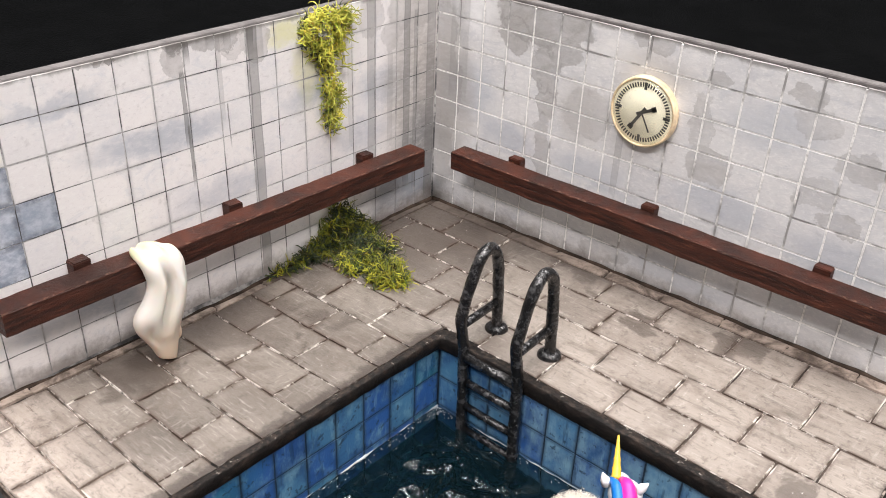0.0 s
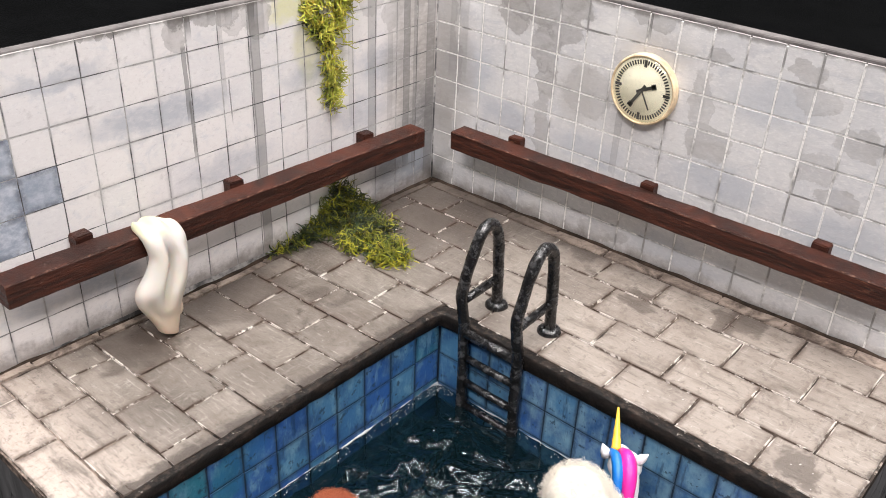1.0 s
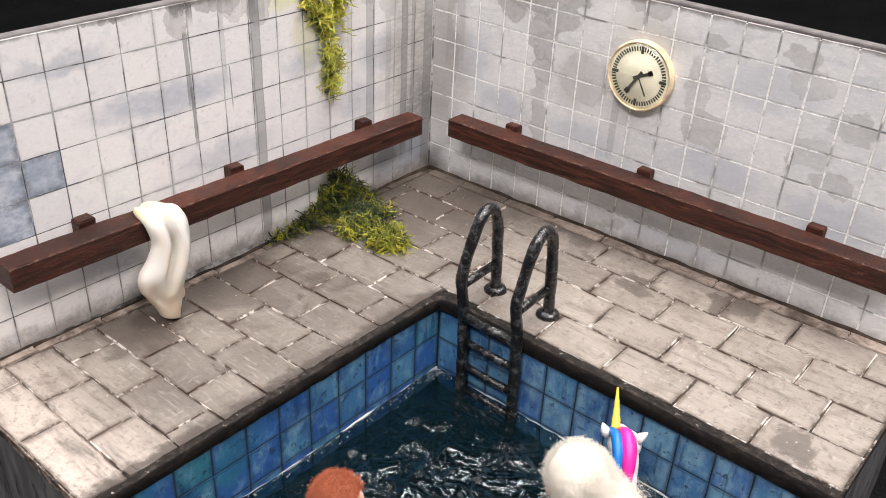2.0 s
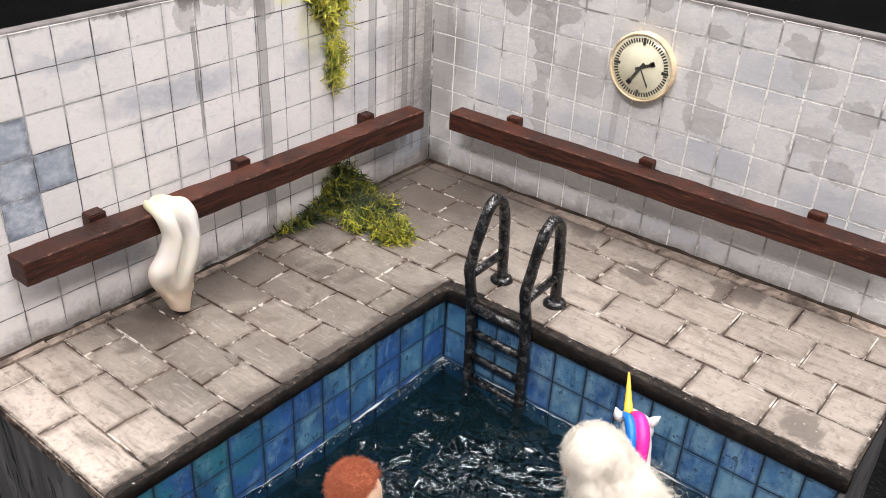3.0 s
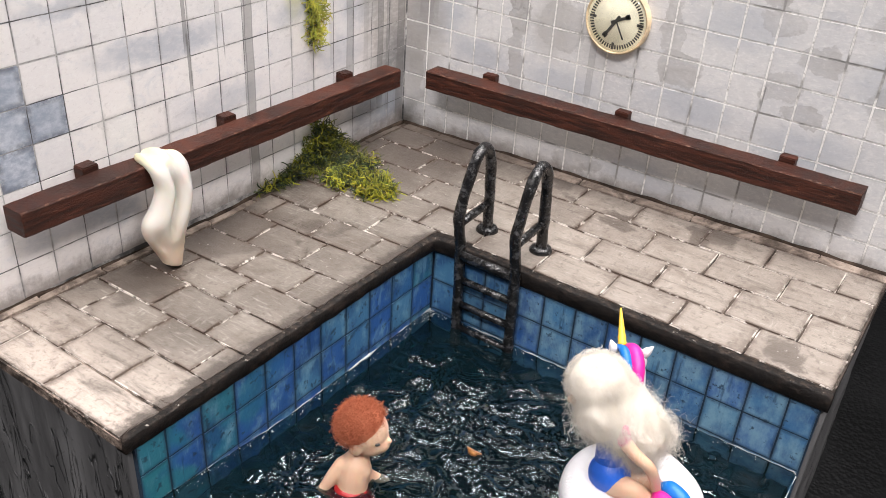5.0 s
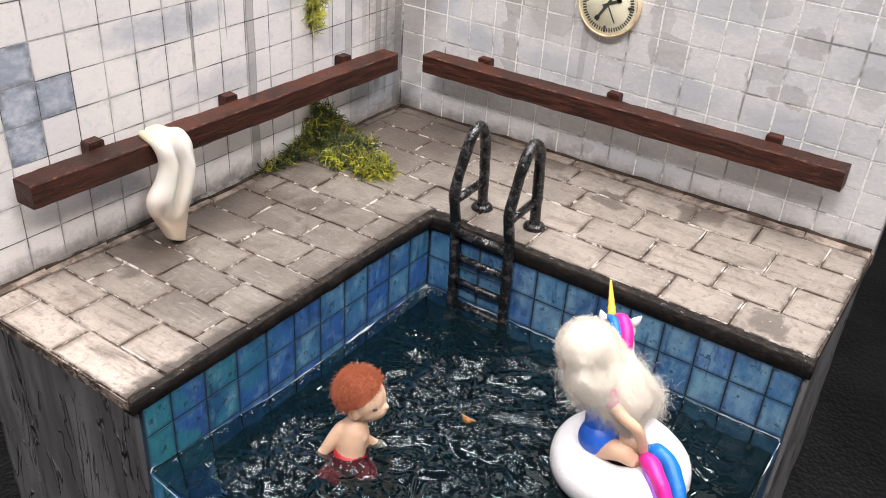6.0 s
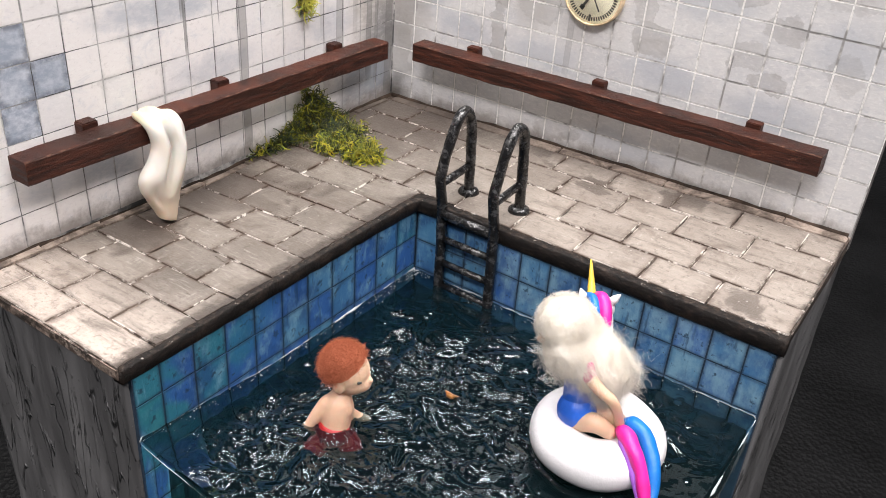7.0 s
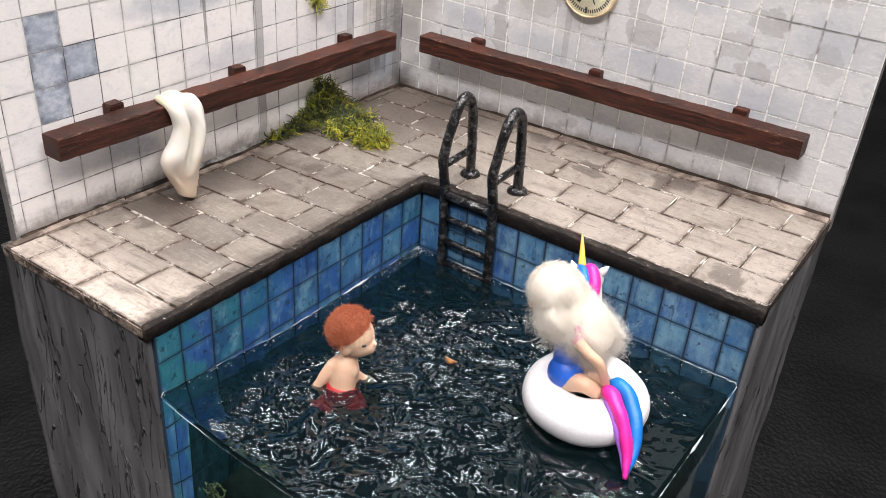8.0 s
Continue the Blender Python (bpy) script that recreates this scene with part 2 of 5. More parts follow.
def paver_stone():
    g = Graph("slate_paver")
    rnd = g.random()
    s = g.split(g.pos)
    grain = g.noise(g.stretch(0.5, 4.2, 1), 2.6, 6, 0.78, 0.3)
    stroke = g.noise(g.stretch(0.35, 2.2, 1, (6, 3, 0)), 1.5, 5, 0.7, 0.5)
    col = g.mix(rnd, (0.1, 0.084, 0.071), (0.185, 0.159, 0.136))
    warm = g.step(g.noise(g.pos, 0.4, 4, 0.6), 0.4, 0.64)
    col = g.mix(g.math("MULTIPLY", warm, 0.35), col, (0.28, 0.246, 0.216))
    # paler, streaked colour towards the open ends of the deck
    front = g.math("ADD", g.step(s[1], -17.6, -14.2, 1.0, 0.0), g.step(s[0], 4.0, 11.0, 0.0, 0.38))
    col = g.mix(g.math("MULTIPLY", front, g.step(stroke, 0.12, 0.6)), col, (0.47, 0.4, 0.35))
    col = g.mix(g.step(grain, 0.52, 0.7, 0, 0.6), col, (0.48, 0.44, 0.4))
    dry = g.math("MULTIPLY", g.step(g.noise(g.stretch(4.5, 0.6, 1, (1, 8, 0)), 2.2, 6, 0.8, 0.3), 0.54, 0.66), g.step(g.noise(g.pos, 0.6, 3), 0.45, 0.62))
    col = g.mix(g.math("MULTIPLY", dry, 0.45), col, (0.5, 0.46, 0.42))
    col = g.mix(g.step(stroke, 0.3, 0.46, 0.35, 0.0), col, (0.1, 0.08, 0.066))
    col = g.mix(g.step(grain, 0.28, 0.43, 0.5, 0.0), col, (0.085, 0.068, 0.056))
    wash = g.noise(g.pos, 0.75, 5, 0.65, 0.4)
    col = g.mix(g.step(wash, 0.5, 0.72, 0, 0.55), col, (0.11, 0.084, 0.068))
    fine = g.noise(g.pos, 5.5, 5, 0.75, 0.4)
    col = g.mix(g.step(fine, 0.32, 0.5, 0.5, 0.0), col, (0.065, 0.052, 0.043))
    # Brown stains; the corner and towel-foot ones also hold shade put into colour.
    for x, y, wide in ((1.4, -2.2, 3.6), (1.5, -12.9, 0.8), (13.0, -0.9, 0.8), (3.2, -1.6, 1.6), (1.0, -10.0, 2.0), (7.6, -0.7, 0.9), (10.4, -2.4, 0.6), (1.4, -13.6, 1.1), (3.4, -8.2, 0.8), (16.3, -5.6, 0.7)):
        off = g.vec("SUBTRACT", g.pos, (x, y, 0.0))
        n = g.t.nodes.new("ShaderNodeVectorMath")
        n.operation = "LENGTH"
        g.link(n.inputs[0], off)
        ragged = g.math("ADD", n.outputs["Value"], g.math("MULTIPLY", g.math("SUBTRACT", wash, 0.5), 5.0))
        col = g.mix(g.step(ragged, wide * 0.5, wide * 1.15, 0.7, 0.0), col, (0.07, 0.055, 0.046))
    # brown wash gathered along the joints, with pale chips on the arrises
    rim = g.edge(0.0, 0.09)
    dirt = g.math("MULTIPLY", rim, g.step(g.noise(g.pos, 1.1, 4), 0.4, 0.66, 0.8, 0.1))
    col = g.mix(dirt, col, (0.07, 0.044, 0.032))
    chalk = g.math("MULTIPLY", g.edge(0.004, 0.03), g.step(g.noise(g.pos, 2.2, 5, 0.75), 0.5, 0.57))
    col = g.mix(g.math("MULTIPLY", chalk, 0.9), col, (0.82, 0.76, 0.7))
    spot = g.math("MULTIPLY", g.step(g.noise(g.pos, 9, 3, 0.6), 0.7, 0.73, 0, 0.8), g.step(g.noise(g.pos, 0.7, 2), 0.45, 0.6))
    col = g.mix(spot, col, (0.75, 0.72, 0.68))
    # dark paint along the open ends of the deck and ragged towards the pool
    fray = g.math("MULTIPLY", g.math("SUBTRACT", g.noise(g.pos, 1.8, 5, 0.7), 0.5), 0.7)
    ends = g.math("MAXIMUM", g.step(g.math("ADD", s[1], fray), -17.82, -17.68, 0.8, 0.0), g.step(g.math("ADD", s[0], fray), 17.72, 17.86, 0.0, 0.8))
    left = g.math("MULTIPLY", g.step(g.math("ADD", s[0], g.math("MULTIPLY", fray, 1.6)), 5.5, 5.85, 0.0, 0.85), g.step(s[1], -6.6, -6.1, 1.0, 0.0))
    ends = g.math("MAXIMUM", ends, g.math("MULTIPLY", left, g.step(s[0], 5.98, 6.0, 1.0, 0.0)))
    col = g.mix(ends, col, (0.045, 0.034, 0.028))
    h = g.math("ADD", grain, g.math("MULTIPLY", g.noise(g.pos, 16, 4, 0.7), 0.5))
    return g.done(col, g.step(g.math("ADD", grain, g.math("MULTIPLY", wash, 0.6)), 0.55, 1.0, 0.26, 0.55), g.bump(h, 0.05, 0.45))


def mortar_bed():
    g = Graph("muddy_mortar")
    n = g.noise(g.pos, 1.0, 5, 0.65)
    col = g.mix(g.step(n, 0.38, 0.62), (0.022, 0.016, 0.012), (0.085, 0.06, 0.047))
    col = g.mix(g.step(g.noise(g.pos, 3.0, 5, 0.7), 0.56, 0.64, 0, 0.6), col, (0.5, 0.42, 0.36))
    # dry pale mortar at the open end
    col = g.mix(g.math("MULTIPLY", g.step(g.split(g.pos)[1], -17.0, -14.0, 0.8, 0.0), g.step(g.noise(g.pos, 1.6, 5, 0.7), 0.45, 0.62)), col, (0.36, 0.28, 0.23))
    return g.done(col, 0.75, g.bump(g.noise(g.pos, 7, 5, 0.7), 0.12, 0.7))


def screed():
    """The smeared edge of the deck along the walls: beige with brown dirt."""
    g = Graph("beige_screed")
    smear = g.noise(g.stretch(1, 1, 1, (3, 9, 0)), 0.9, 6, 0.72, 0.6)
    col = g.mix(g.step(smear, 0.38, 0.62), (0.1, 0.075, 0.06), (0.42, 0.34, 0.285))
    fine = g.noise(g.pos, 5.0, 5, 0.75)
    col = g.mix(g.step(fine, 0.3, 0.5, 0.6, 0.0), col, (0.06, 0.042, 0.033))
    s = g.split(g.pos)
    # Darkened towards the wall corner, as on the pavers there.
    corner = g.math("MULTIPLY", g.step(s[1], -9.5, -6.5), g.step(s[0], 4.0, 8.0, 1.0, 0.0))
    col = g.mix(g.math("MULTIPLY", corner, 0.75), col, (0.07, 0.055, 0.046))
    return g.done(col, 0.6, g.bump(fine, 0.06, 0.6))


def black_paint():
    """Trowelled paint: smooth grey-black with long upright ridges, tears and crumbs."""
    g = Graph("black_textured_paint")
    long = g.noise(g.stretch(1, 1, 0.12), 1.2, 4, 0.55, 0.25)
    col = g.mix(g.step(long, 0.35, 0.68), (0.095, 0.095, 0.098), (0.19, 0.19, 0.195))

    def lines(shift, scale, thick, low):
        n = g.noise(g.stretch(1, 1, 0.16, shift), scale, 3, 0.55, 0.8)
        off = g.math("ABSOLUTE", g.math("SUBTRACT", n, 0.5))
        some = g.step(g.noise(g.stretch(1, 1, 0.35, shift), 0.8, 3, 0.6), low, low + 0.1)
        return g.math("MULTIPLY", g.step(off, 0.0, thick, 1.0, 0.0), some)

    ridge, tear = lines((2, 5, 1), 1.3, 0.02, 0.48), lines((7, 1, 4), 0.9, 0.012, 0.54)
    crumb = g.step(g.noise(g.pos, 6.0, 4, 0.6), 0.64, 0.72)
    col = g.mix(tear, col, (0.008, 0.008, 0.009))
    col = g.mix(g.math("MULTIPLY", crumb, 0.45), col, (0.25, 0.25, 0.255))
    h = g.math("ADD", g.math("MULTIPLY", long, 0.35), g.math("ADD", ridge, g.math("MULTIPLY", crumb, 0.3)))
    h = g.math("SUBTRACT", h, tear)
    return g.done(col, g.step(long, 0.3, 0.7, 0.36, 0.52), g.bump(h, 0.2, 0.9))


def lip_paint():
    g = Graph("black_brown_lip")
    n = g.noise(g.stretch(1, 1, 1.6), 2.0, 5, 0.7)
    col = g.mix(g.step(n, 0.45, 0.75), (0.008, 0.0065, 0.006), (0.036, 0.026, 0.021))
    up = g.step(g.split(g.geo.outputs["Normal"])[2], 0.55, 0.85)
    chip = g.step(g.noise(g.pos, 6.5, 5, 0.75), 0.5, 0.6)
    col = g.mix(g.math("MULTIPLY", up, g.math("MULTIPLY", chip, 0.35)), col, (0.1, 0.072, 0.056))
    scrape = g.math("MULTIPLY", g.step(g.noise(g.stretch(1, 1, 1, (8, 1, 3)), 5.5, 5, 0.75), g.step(up, 0.0, 1.0, 0.71, 0.62), g.step(up, 0.0, 1.0, 0.74, 0.66)), 0.6)
    col = g.mix(scrape, col, (0.5, 0.45, 0.4))
    return g.done(col, 0.55, g.bump(g.noise(g.pos, 5, 5, 0.75), 0.1, 0.7), Specular_IOR_Level=0.2)


def pool_tile():
    g = Graph("glazed_blue_tile")
    rnd = g.random()
    col = g.mix(rnd, (0.035, 0.13, 0.32), (0.09, 0.25, 0.4))
    left = g.step(g.split(g.geo.outputs["Normal"])[0], 0.4, 0.6)
    col = g.mix(g.math("MULTIPLY", g.step(rnd, 0.7, 0.72), 0.8), col, (0.02, 0.085, 0.34))
    col = g.mix(g.math("MULTIPLY", left, g.math("MULTIPLY", g.step(rnd, 0.3, 0.32), g.step(rnd, 0.5, 0.52, 0.75, 0.0))), col, (0.02, 0.17, 0.22))
    s = g.split(g.pos)
    patch = g.noise(g.pos, 0.8, 4, 0.65)
    col = g.mix(g.step(patch, 0.44, 0.64, 0, 0.7), col, (0.02, 0.065, 0.2))
    pale = g.noise(g.stretch(1, 1, 0.6, (5, 2, 9)), 1.9, 5, 0.7)
    col = g.mix(g.step(pale, 0.46, 0.72, 0, 0.65), col, (0.2, 0.4, 0.53))
    # the tiles under the long deck have faded
    col = g.mix(g.math("MULTIPLY", g.step(s[0], 6.5, 11.0, 0.0, 0.45), g.step(pale, 0.3, 0.6)), col, (0.24, 0.4, 0.5))
    green = g.math("MULTIPLY", g.step(g.noise(g.pos, 0.5, 2), 0.5, 0.6), g.step(s[1], -15.8, -12.0, 0.75, 0.0))
    col = g.mix(green, col, (0.03, 0.2, 0.24))
    col = g.mix(g.step(g.noise(g.pos, 4.2, 4, 0.65), 0.58, 0.66, 0, 0.8), col, (0.02, 0.045, 0.08))
    run = g.noise(g.stretch(2.6, 2.6, 0.35), 1.4, 4, 0.65)
    col = g.mix(g.step(run, 0.6, 0.7, 0, 0.6), col, (0.015, 0.045, 0.1))
    col = g.mix(g.step(run, 0.3, 0.4, 0.4, 0), col, (0.22, 0.42, 0.58))
    col = g.mix(g.math("MULTIPLY", g.edge(0.0, 0.12, (0, 1)), 0.6), col, (0.02, 0.045, 0.085))
    return g.done(col, 0.36, g.bump(pale, 0.06, 0.5))


def rail_wood():
    g = Graph("dark_stained_wood")
    grain = g.noise(g.stretch(0.35, 0.35, 4.5), 2.2, 6, 0.7, 0.5)
    col = g.mix(g.step(grain, 0.34, 0.68), (0.018, 0.006, 0.004), (0.09, 0.027, 0.016))
    s = g.split(g.geo.outputs["Normal"])
    broad = g.noise(g.stretch(0.4, 0.4, 0.8), 0.9, 4, 0.65)
    col = g.mix(g.step(broad, 0.45, 0.68, 0.0, 0.45), col, (0.02, 0.008, 0.006))
    flake = g.noise(g.stretch(0.6, 0.6, 3.4, (3, 1, 8)), 2.6, 6, 0.72, 0.4)
    patch = g.step(g.noise(g.stretch(0.5, 0.5, 0.8), 1.1, 3), 0.5, 0.62)
    side = g.step(s[2], 0.4, 0.8, 0.8, 0.2)
    col = g.mix(g.math("MULTIPLY", g.math("MULTIPLY", g.step(flake, 0.56, 0.63), patch), side), col, (0.21, 0.082, 0.047))
    col = g.mix(g.math("MULTIPLY", g.step(flake, 0.68, 0.71), g.math("MULTIPLY", side, 0.7)), col, (0.4, 0.26, 0.19))
    chip = g.math("MULTIPLY", g.math("MULTIPLY", g.step(g.math("ABSOLUTE", s[2]), 0.25, 0.4), g.step(g.math("ABSOLUTE", s[2]), 0.8, 0.95, 1.0, 0.0)), g.step(g.noise(g.pos, 5.5, 5, 0.8), 0.5, 0.66))
    col = g.mix(g.math("MULTIPLY", chip, 0.5), col, (0.3, 0.16, 0.11))
    grit = g.noise(g.pos, 15, 4, 0.8)
    col = g.mix(g.math("MULTIPLY", g.step(s[2], 0.6, 0.9), g.step(grit, 0.58, 0.7, 0.0, 0.4)), col, (0.34, 0.2, 0.16))
    h = g.math("ADD", g.math("ADD", grain, g.math("MULTIPLY", flake, 0.8)), g.math("MULTIPLY", grit, 0.5))
    return g.done(col, g.step(grain, 0.3, 0.7, 0.4, 0.58), g.bump(h, 0.07, 0.7), Specular_IOR_Level=0.25)


def ladder_metal():
    g = Graph("worn_dark_metal")
    n = g.noise(g.pos, 3.4, 5, 0.7)
    col = g.mix(g.step(n, 0.48, 0.7), (0.014, 0.014, 0.015), (0.11, 0.11, 0.114))
    col = g.mix(g.step(g.noise(g.pos, 1.3, 4, 0.6), 0.66, 0.76, 0, 0.4), col, (0.045, 0.026, 0.018))
    # Rubbed patches, paler on upward faces to stand for highlights on the tubes.
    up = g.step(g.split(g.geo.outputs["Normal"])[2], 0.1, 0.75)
    worn_glint = g.math("MULTIPLY", g.math("ADD", g.math("MULTIPLY", up, 0.75), 0.2), g.step(g.noise(g.pos, 3.0, 6, 0.8), 0.5, 0.7))
    col = g.mix(g.math("MULTIPLY", worn_glint, 0.4), col, (0.36, 0.36, 0.365))
    lump = g.math("ADD", g.noise(g.pos, 4, 4, 0.6), g.math("MULTIPLY", g.noise(g.pos, 11, 3, 0.6), 0.2))
    return g.done(col, g.step(n, 0.35, 0.7, 0.16, 0.34), g.bump(lump, 0.08, 0.7), Metallic=0.45, Specular_IOR_Level=0.8)


def wax_cloth():
    g = Graph("cream_modelled_cloth")
    s = g.split(g.pos)
    n = g.noise(g.pos, 0.9, 3)
    col = g.mix(g.step(n, 0.4, 0.7), (0.58, 0.55, 0.515), (0.59, 0.555, 0.48))
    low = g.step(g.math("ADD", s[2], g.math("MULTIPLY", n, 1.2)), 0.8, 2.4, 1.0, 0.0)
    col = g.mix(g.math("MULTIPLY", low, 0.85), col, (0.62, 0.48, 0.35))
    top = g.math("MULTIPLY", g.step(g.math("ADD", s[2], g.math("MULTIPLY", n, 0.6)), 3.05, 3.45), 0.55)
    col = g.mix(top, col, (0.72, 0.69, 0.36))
    return g.done(col, 0.42, g.bump(g.noise(g.pos, 3, 3), 0.05, 0.3), Subsurface_Weight=0.15, Subsurface_Scale=0.3 * T)


def moss_leaf(name, young, old):
    g = Graph(name)
    col = g.mix(g.island(), old, young)
    col = g.mix(g.step(g.noise(g.pos, 1.2, 3), 0.42, 0.62, 0, 0.7), col, (old[0] * 0.45, old[1] * 0.5, old[2] * 0.5))
    return g.done(col, 0.6, None, Subsurface_Weight=0.1, Subsurface_Scale=0.1 * T)


def plain(name, colour, rough=0.5, vary=0.12, scale=2.0, **more):
    g = Graph(name)
    n = g.noise(g.pos, scale, 4, 0.6)
    col = g.mix(g.step(n, 0.3, 0.7), tuple(c * (1 - vary) for c in colour), tuple(min(1, c * (1 + vary)) for c in colour))
    return g.done(col, rough, g.bump(g.noise(g.pos, scale * 4, 4), 0.03, 0.4), **more)


def fibre(name, a, b, thin=0.0):
    """Wool: light scatters off and, by the share thin, through the strands."""
    g = Graph(name)
    col = g.mix(g.island(), a, b)
    face, back = g.t.nodes.new("ShaderNodeBsdfDiffuse"), g.t.nodes.new("ShaderNodeBsdfTranslucent")
    g.put(face, Color=col)
    g.put(back, Color=col)
    both = g.t.nodes.new("ShaderNodeMixShader")
    both.inputs[0].default_value = thin
    out = g.t.nodes.new("ShaderNodeOutputMaterial")
    for p, q in ((face.outputs[0], both.inputs[1]), (back.outputs[0], both.inputs[2]), (both.outputs[0], out.inputs[0])):
        g.t.links.new(p, q)
    return g.m


def resin_water():
    """Murky resin: a dark glossy body that lets part of the light through; its top is drawn into meandering ripples."""
    g = Graph("dark_clear_resin")
    n = g.bump(g.noise(g.stretch(1, 1.2, 0), 4.0, 1, 0.5, 0.4), 0.004, 1.0)
    gloss, clear = g.t.nodes.new("ShaderNodeBsdfPrincipled"), g.t.nodes.new("ShaderNodeBsdfGlass")
    for key, value in (("Base Color", (0.002, 0.006, 0.008)), ("Roughness", 0.015), ("IOR", 1.5), ("Normal", n)):
        g.link(gloss.inputs[key], value)
    side = g.step(g.split(g.geo.outputs["Normal"])[2], 0.3, 0.6, 1.0, 0.0)
    g.put(clear, Color=g.mix(side, (0.34, 0.5, 0.55), (0.8, 0.92, 0.94)), Roughness=0.015, IOR=1.4, Normal=n)
    both = g.t.nodes.new("ShaderNodeMixShader")
    g.link(both.inputs[0], g.step(side, 0.0, 1.0, 0.34, 0.9))
    out = g.t.nodes.new("ShaderNodeOutputMaterial")
    for a, b in ((gloss.outputs[0], both.inputs[1]), (clear.outputs[0], both.inputs[2]), (both.outputs[0], out.inputs[0])):
        g.t.links.new(a, b)
    return g.m


def leather():
    g = Graph("black_leatherette")
    c = g.cells(g.pos, 5.0)
    n = g.noise(g.pos, 0.25, 3)
    col = g.mix(g.step(n, 0.35, 0.65), (0.0014, 0.0014, 0.0016), (0.004, 0.004, 0.0044))
    return g.done(col, 0.5, g.bump(g.math("ADD", c, g.noise(g.pos, 2.2, 4, 0.7)), 0.06, 0.6), Specular_IOR_Level=0.13)


M_BLUE = blue_tile()
M_GROOVE_L = groove("grey_grout", (0.5, 0.49, 0.48), (0.09, 0.09, 0.092), 0.06)
M_GROOVE_R = groove("chalky_grout", (0.9, 0.89, 0.87), (0.32, 0.315, 0.31), 0.12)
M_CORE = plain("grey_board", (0.14, 0.128, 0.126), 0.85, 0.25, 1.5)
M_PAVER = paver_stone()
M_MORTAR = mortar_bed()
M_STRIP = screed()
M_MUD = plain("dried_mud", (0.045, 0.031, 0.023), 0.8, 0.6, 1.6, Specular_IOR_Level=0.2)
M_BLACK = black_paint()
M_LIP = lip_paint()
M_POOL = pool_tile()
M_POOLGROUT = plain("dark_blue_grout", (0.02, 0.04, 0.07), 0.7, 0.3)
M_BOTTOM = plain("dark_pool_floor", (0.004, 0.008, 0.007), 0.8, 0.6, 1.0, Specular_IOR_Level=0.0)
# Dark copy of the pool tile: deep water's murk put into its colour.
M_DEEPTILE = plain("deep_dark_tile", (0.008, 0.03, 0.038), 0.6, 0.5, 1.2, Specular_IOR_Level=0.0)
M_WOOD = rail_wood()
M_METAL = ladder_metal()
M_WAX = wax_cloth()
M_MOSS = moss_leaf("yellow_green_moss", (0.5, 0.47, 0.035), (0.15, 0.18, 0.016))
M_MOSSYELLOW = moss_leaf("yellow_moss", (0.78, 0.72, 0.12), (0.4, 0.42, 0.05))
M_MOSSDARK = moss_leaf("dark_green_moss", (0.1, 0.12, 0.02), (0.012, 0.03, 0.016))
M_CLOCKRIM = plain("ochre_resin_rim", (0.72, 0.57, 0.37), 0.45, 0.3, 1.8)
M_CLOCKFACE = plain("yellowed_clock_face", (0.9, 0.87, 0.7), 0.5, 0.12, 1.1)
M_INK = plain("black_ink", (0.05, 0.05, 0.046), 0.6)
M_SKIN = plain("polymer_clay_skin", (0.66, 0.43, 0.3), 0.5, 0.06, 1.0, Subsurface_Weight=0.15, Subsurface_Scale=0.2 * T)
M_REDHAIR = fibre("red_wool", (0.62, 0.23, 0.13), (0.46, 0.13, 0.07), 0.3)
M_BLONDE = fibre("blonde_wool", (0.98, 0.955, 0.92), (0.95, 0.9, 0.82), 0.45)
M_FLEECE = plain("blonde_fleece", (0.84, 0.79, 0.71), 0.95, 0.06, 4.0)
M_TRUNKS = plain("red_trunks", (0.33, 0.014, 0.018), 0.4)
M_SUIT = plain("blue_swimsuit", (0.02, 0.12, 0.6), 0.45)
M_PINK = plain("pink_clay", (0.72, 0.02, 0.29), 0.4)
M_WHITE = plain("white_painted_clay", (0.73, 0.715, 0.74), 0.4, 0.04, 1.5)
M_BLUECLAY = plain("bright_blue_clay", (0.006, 0.15, 0.52), 0.4)
M_PURPLE = plain("purple_clay", (0.35, 0.12, 0.6), 0.4)
M_GOLD = plain("yellow_gold_clay", (0.75, 0.48, 0.05), 0.35)
M_WATER = resin_water()
M_CLOUDY = plain("cloudy_resin", (0.45, 0.49, 0.51), 0.12, 0.2, 3.0)


def clear_dome():
    g = Graph("clear_dome")
    clear, gloss = g.t.nodes.new("ShaderNodeBsdfTransparent"), g.t.nodes.new("ShaderNodeBsdfGlossy")
    g.put(clear, Color=(1.0, 0.99, 0.95))
    g.put(gloss, Color=(1, 1, 1), Roughness=0.06)
    both = g.t.nodes.new("ShaderNodeMixShader")
    both.inputs[0].default_value = 0.06
    out = g.t.nodes.new("ShaderNodeOutputMaterial")
    for a, b in ((clear.outputs[0], both.inputs[1]), (gloss.outputs[0], both.inputs[2]), (both.outputs[0], out.inputs[0])):
        g.t.links.new(a, b)
    return g.m


M_GLASS = clear_dome()
M_LEATHER = leather()
M_LEAF = plain("dead_leaf", (0.3, 0.13, 0.03), 0.6, 0.4, 6.0)

# ---- building ----
ORIGIN = {}


def thing(name, at, label, category, group="", kind=""):
    ob = new(name)
    ob.empty_display_size = 0.01
    ob.location = Vector(at) * T
    ORIGIN[ob] = Vector(at)
    return tagged(ob, label, category, group, kind)


def finish(bm, name, origin=(0, 0, 0), smooth=True):
    """A mesh in metres from a bmesh in tiles."""
    for v in bm.verts:
        v.co = (v.co - Vector(origin)) * T
    bmesh.ops.recalc_face_normals(bm, faces=bm.faces)
    me = bpy.data.meshes.new(name)
    bm.to_mesh(me)
    bm.free()
    if smooth:
        me.shade_smooth()
    return me


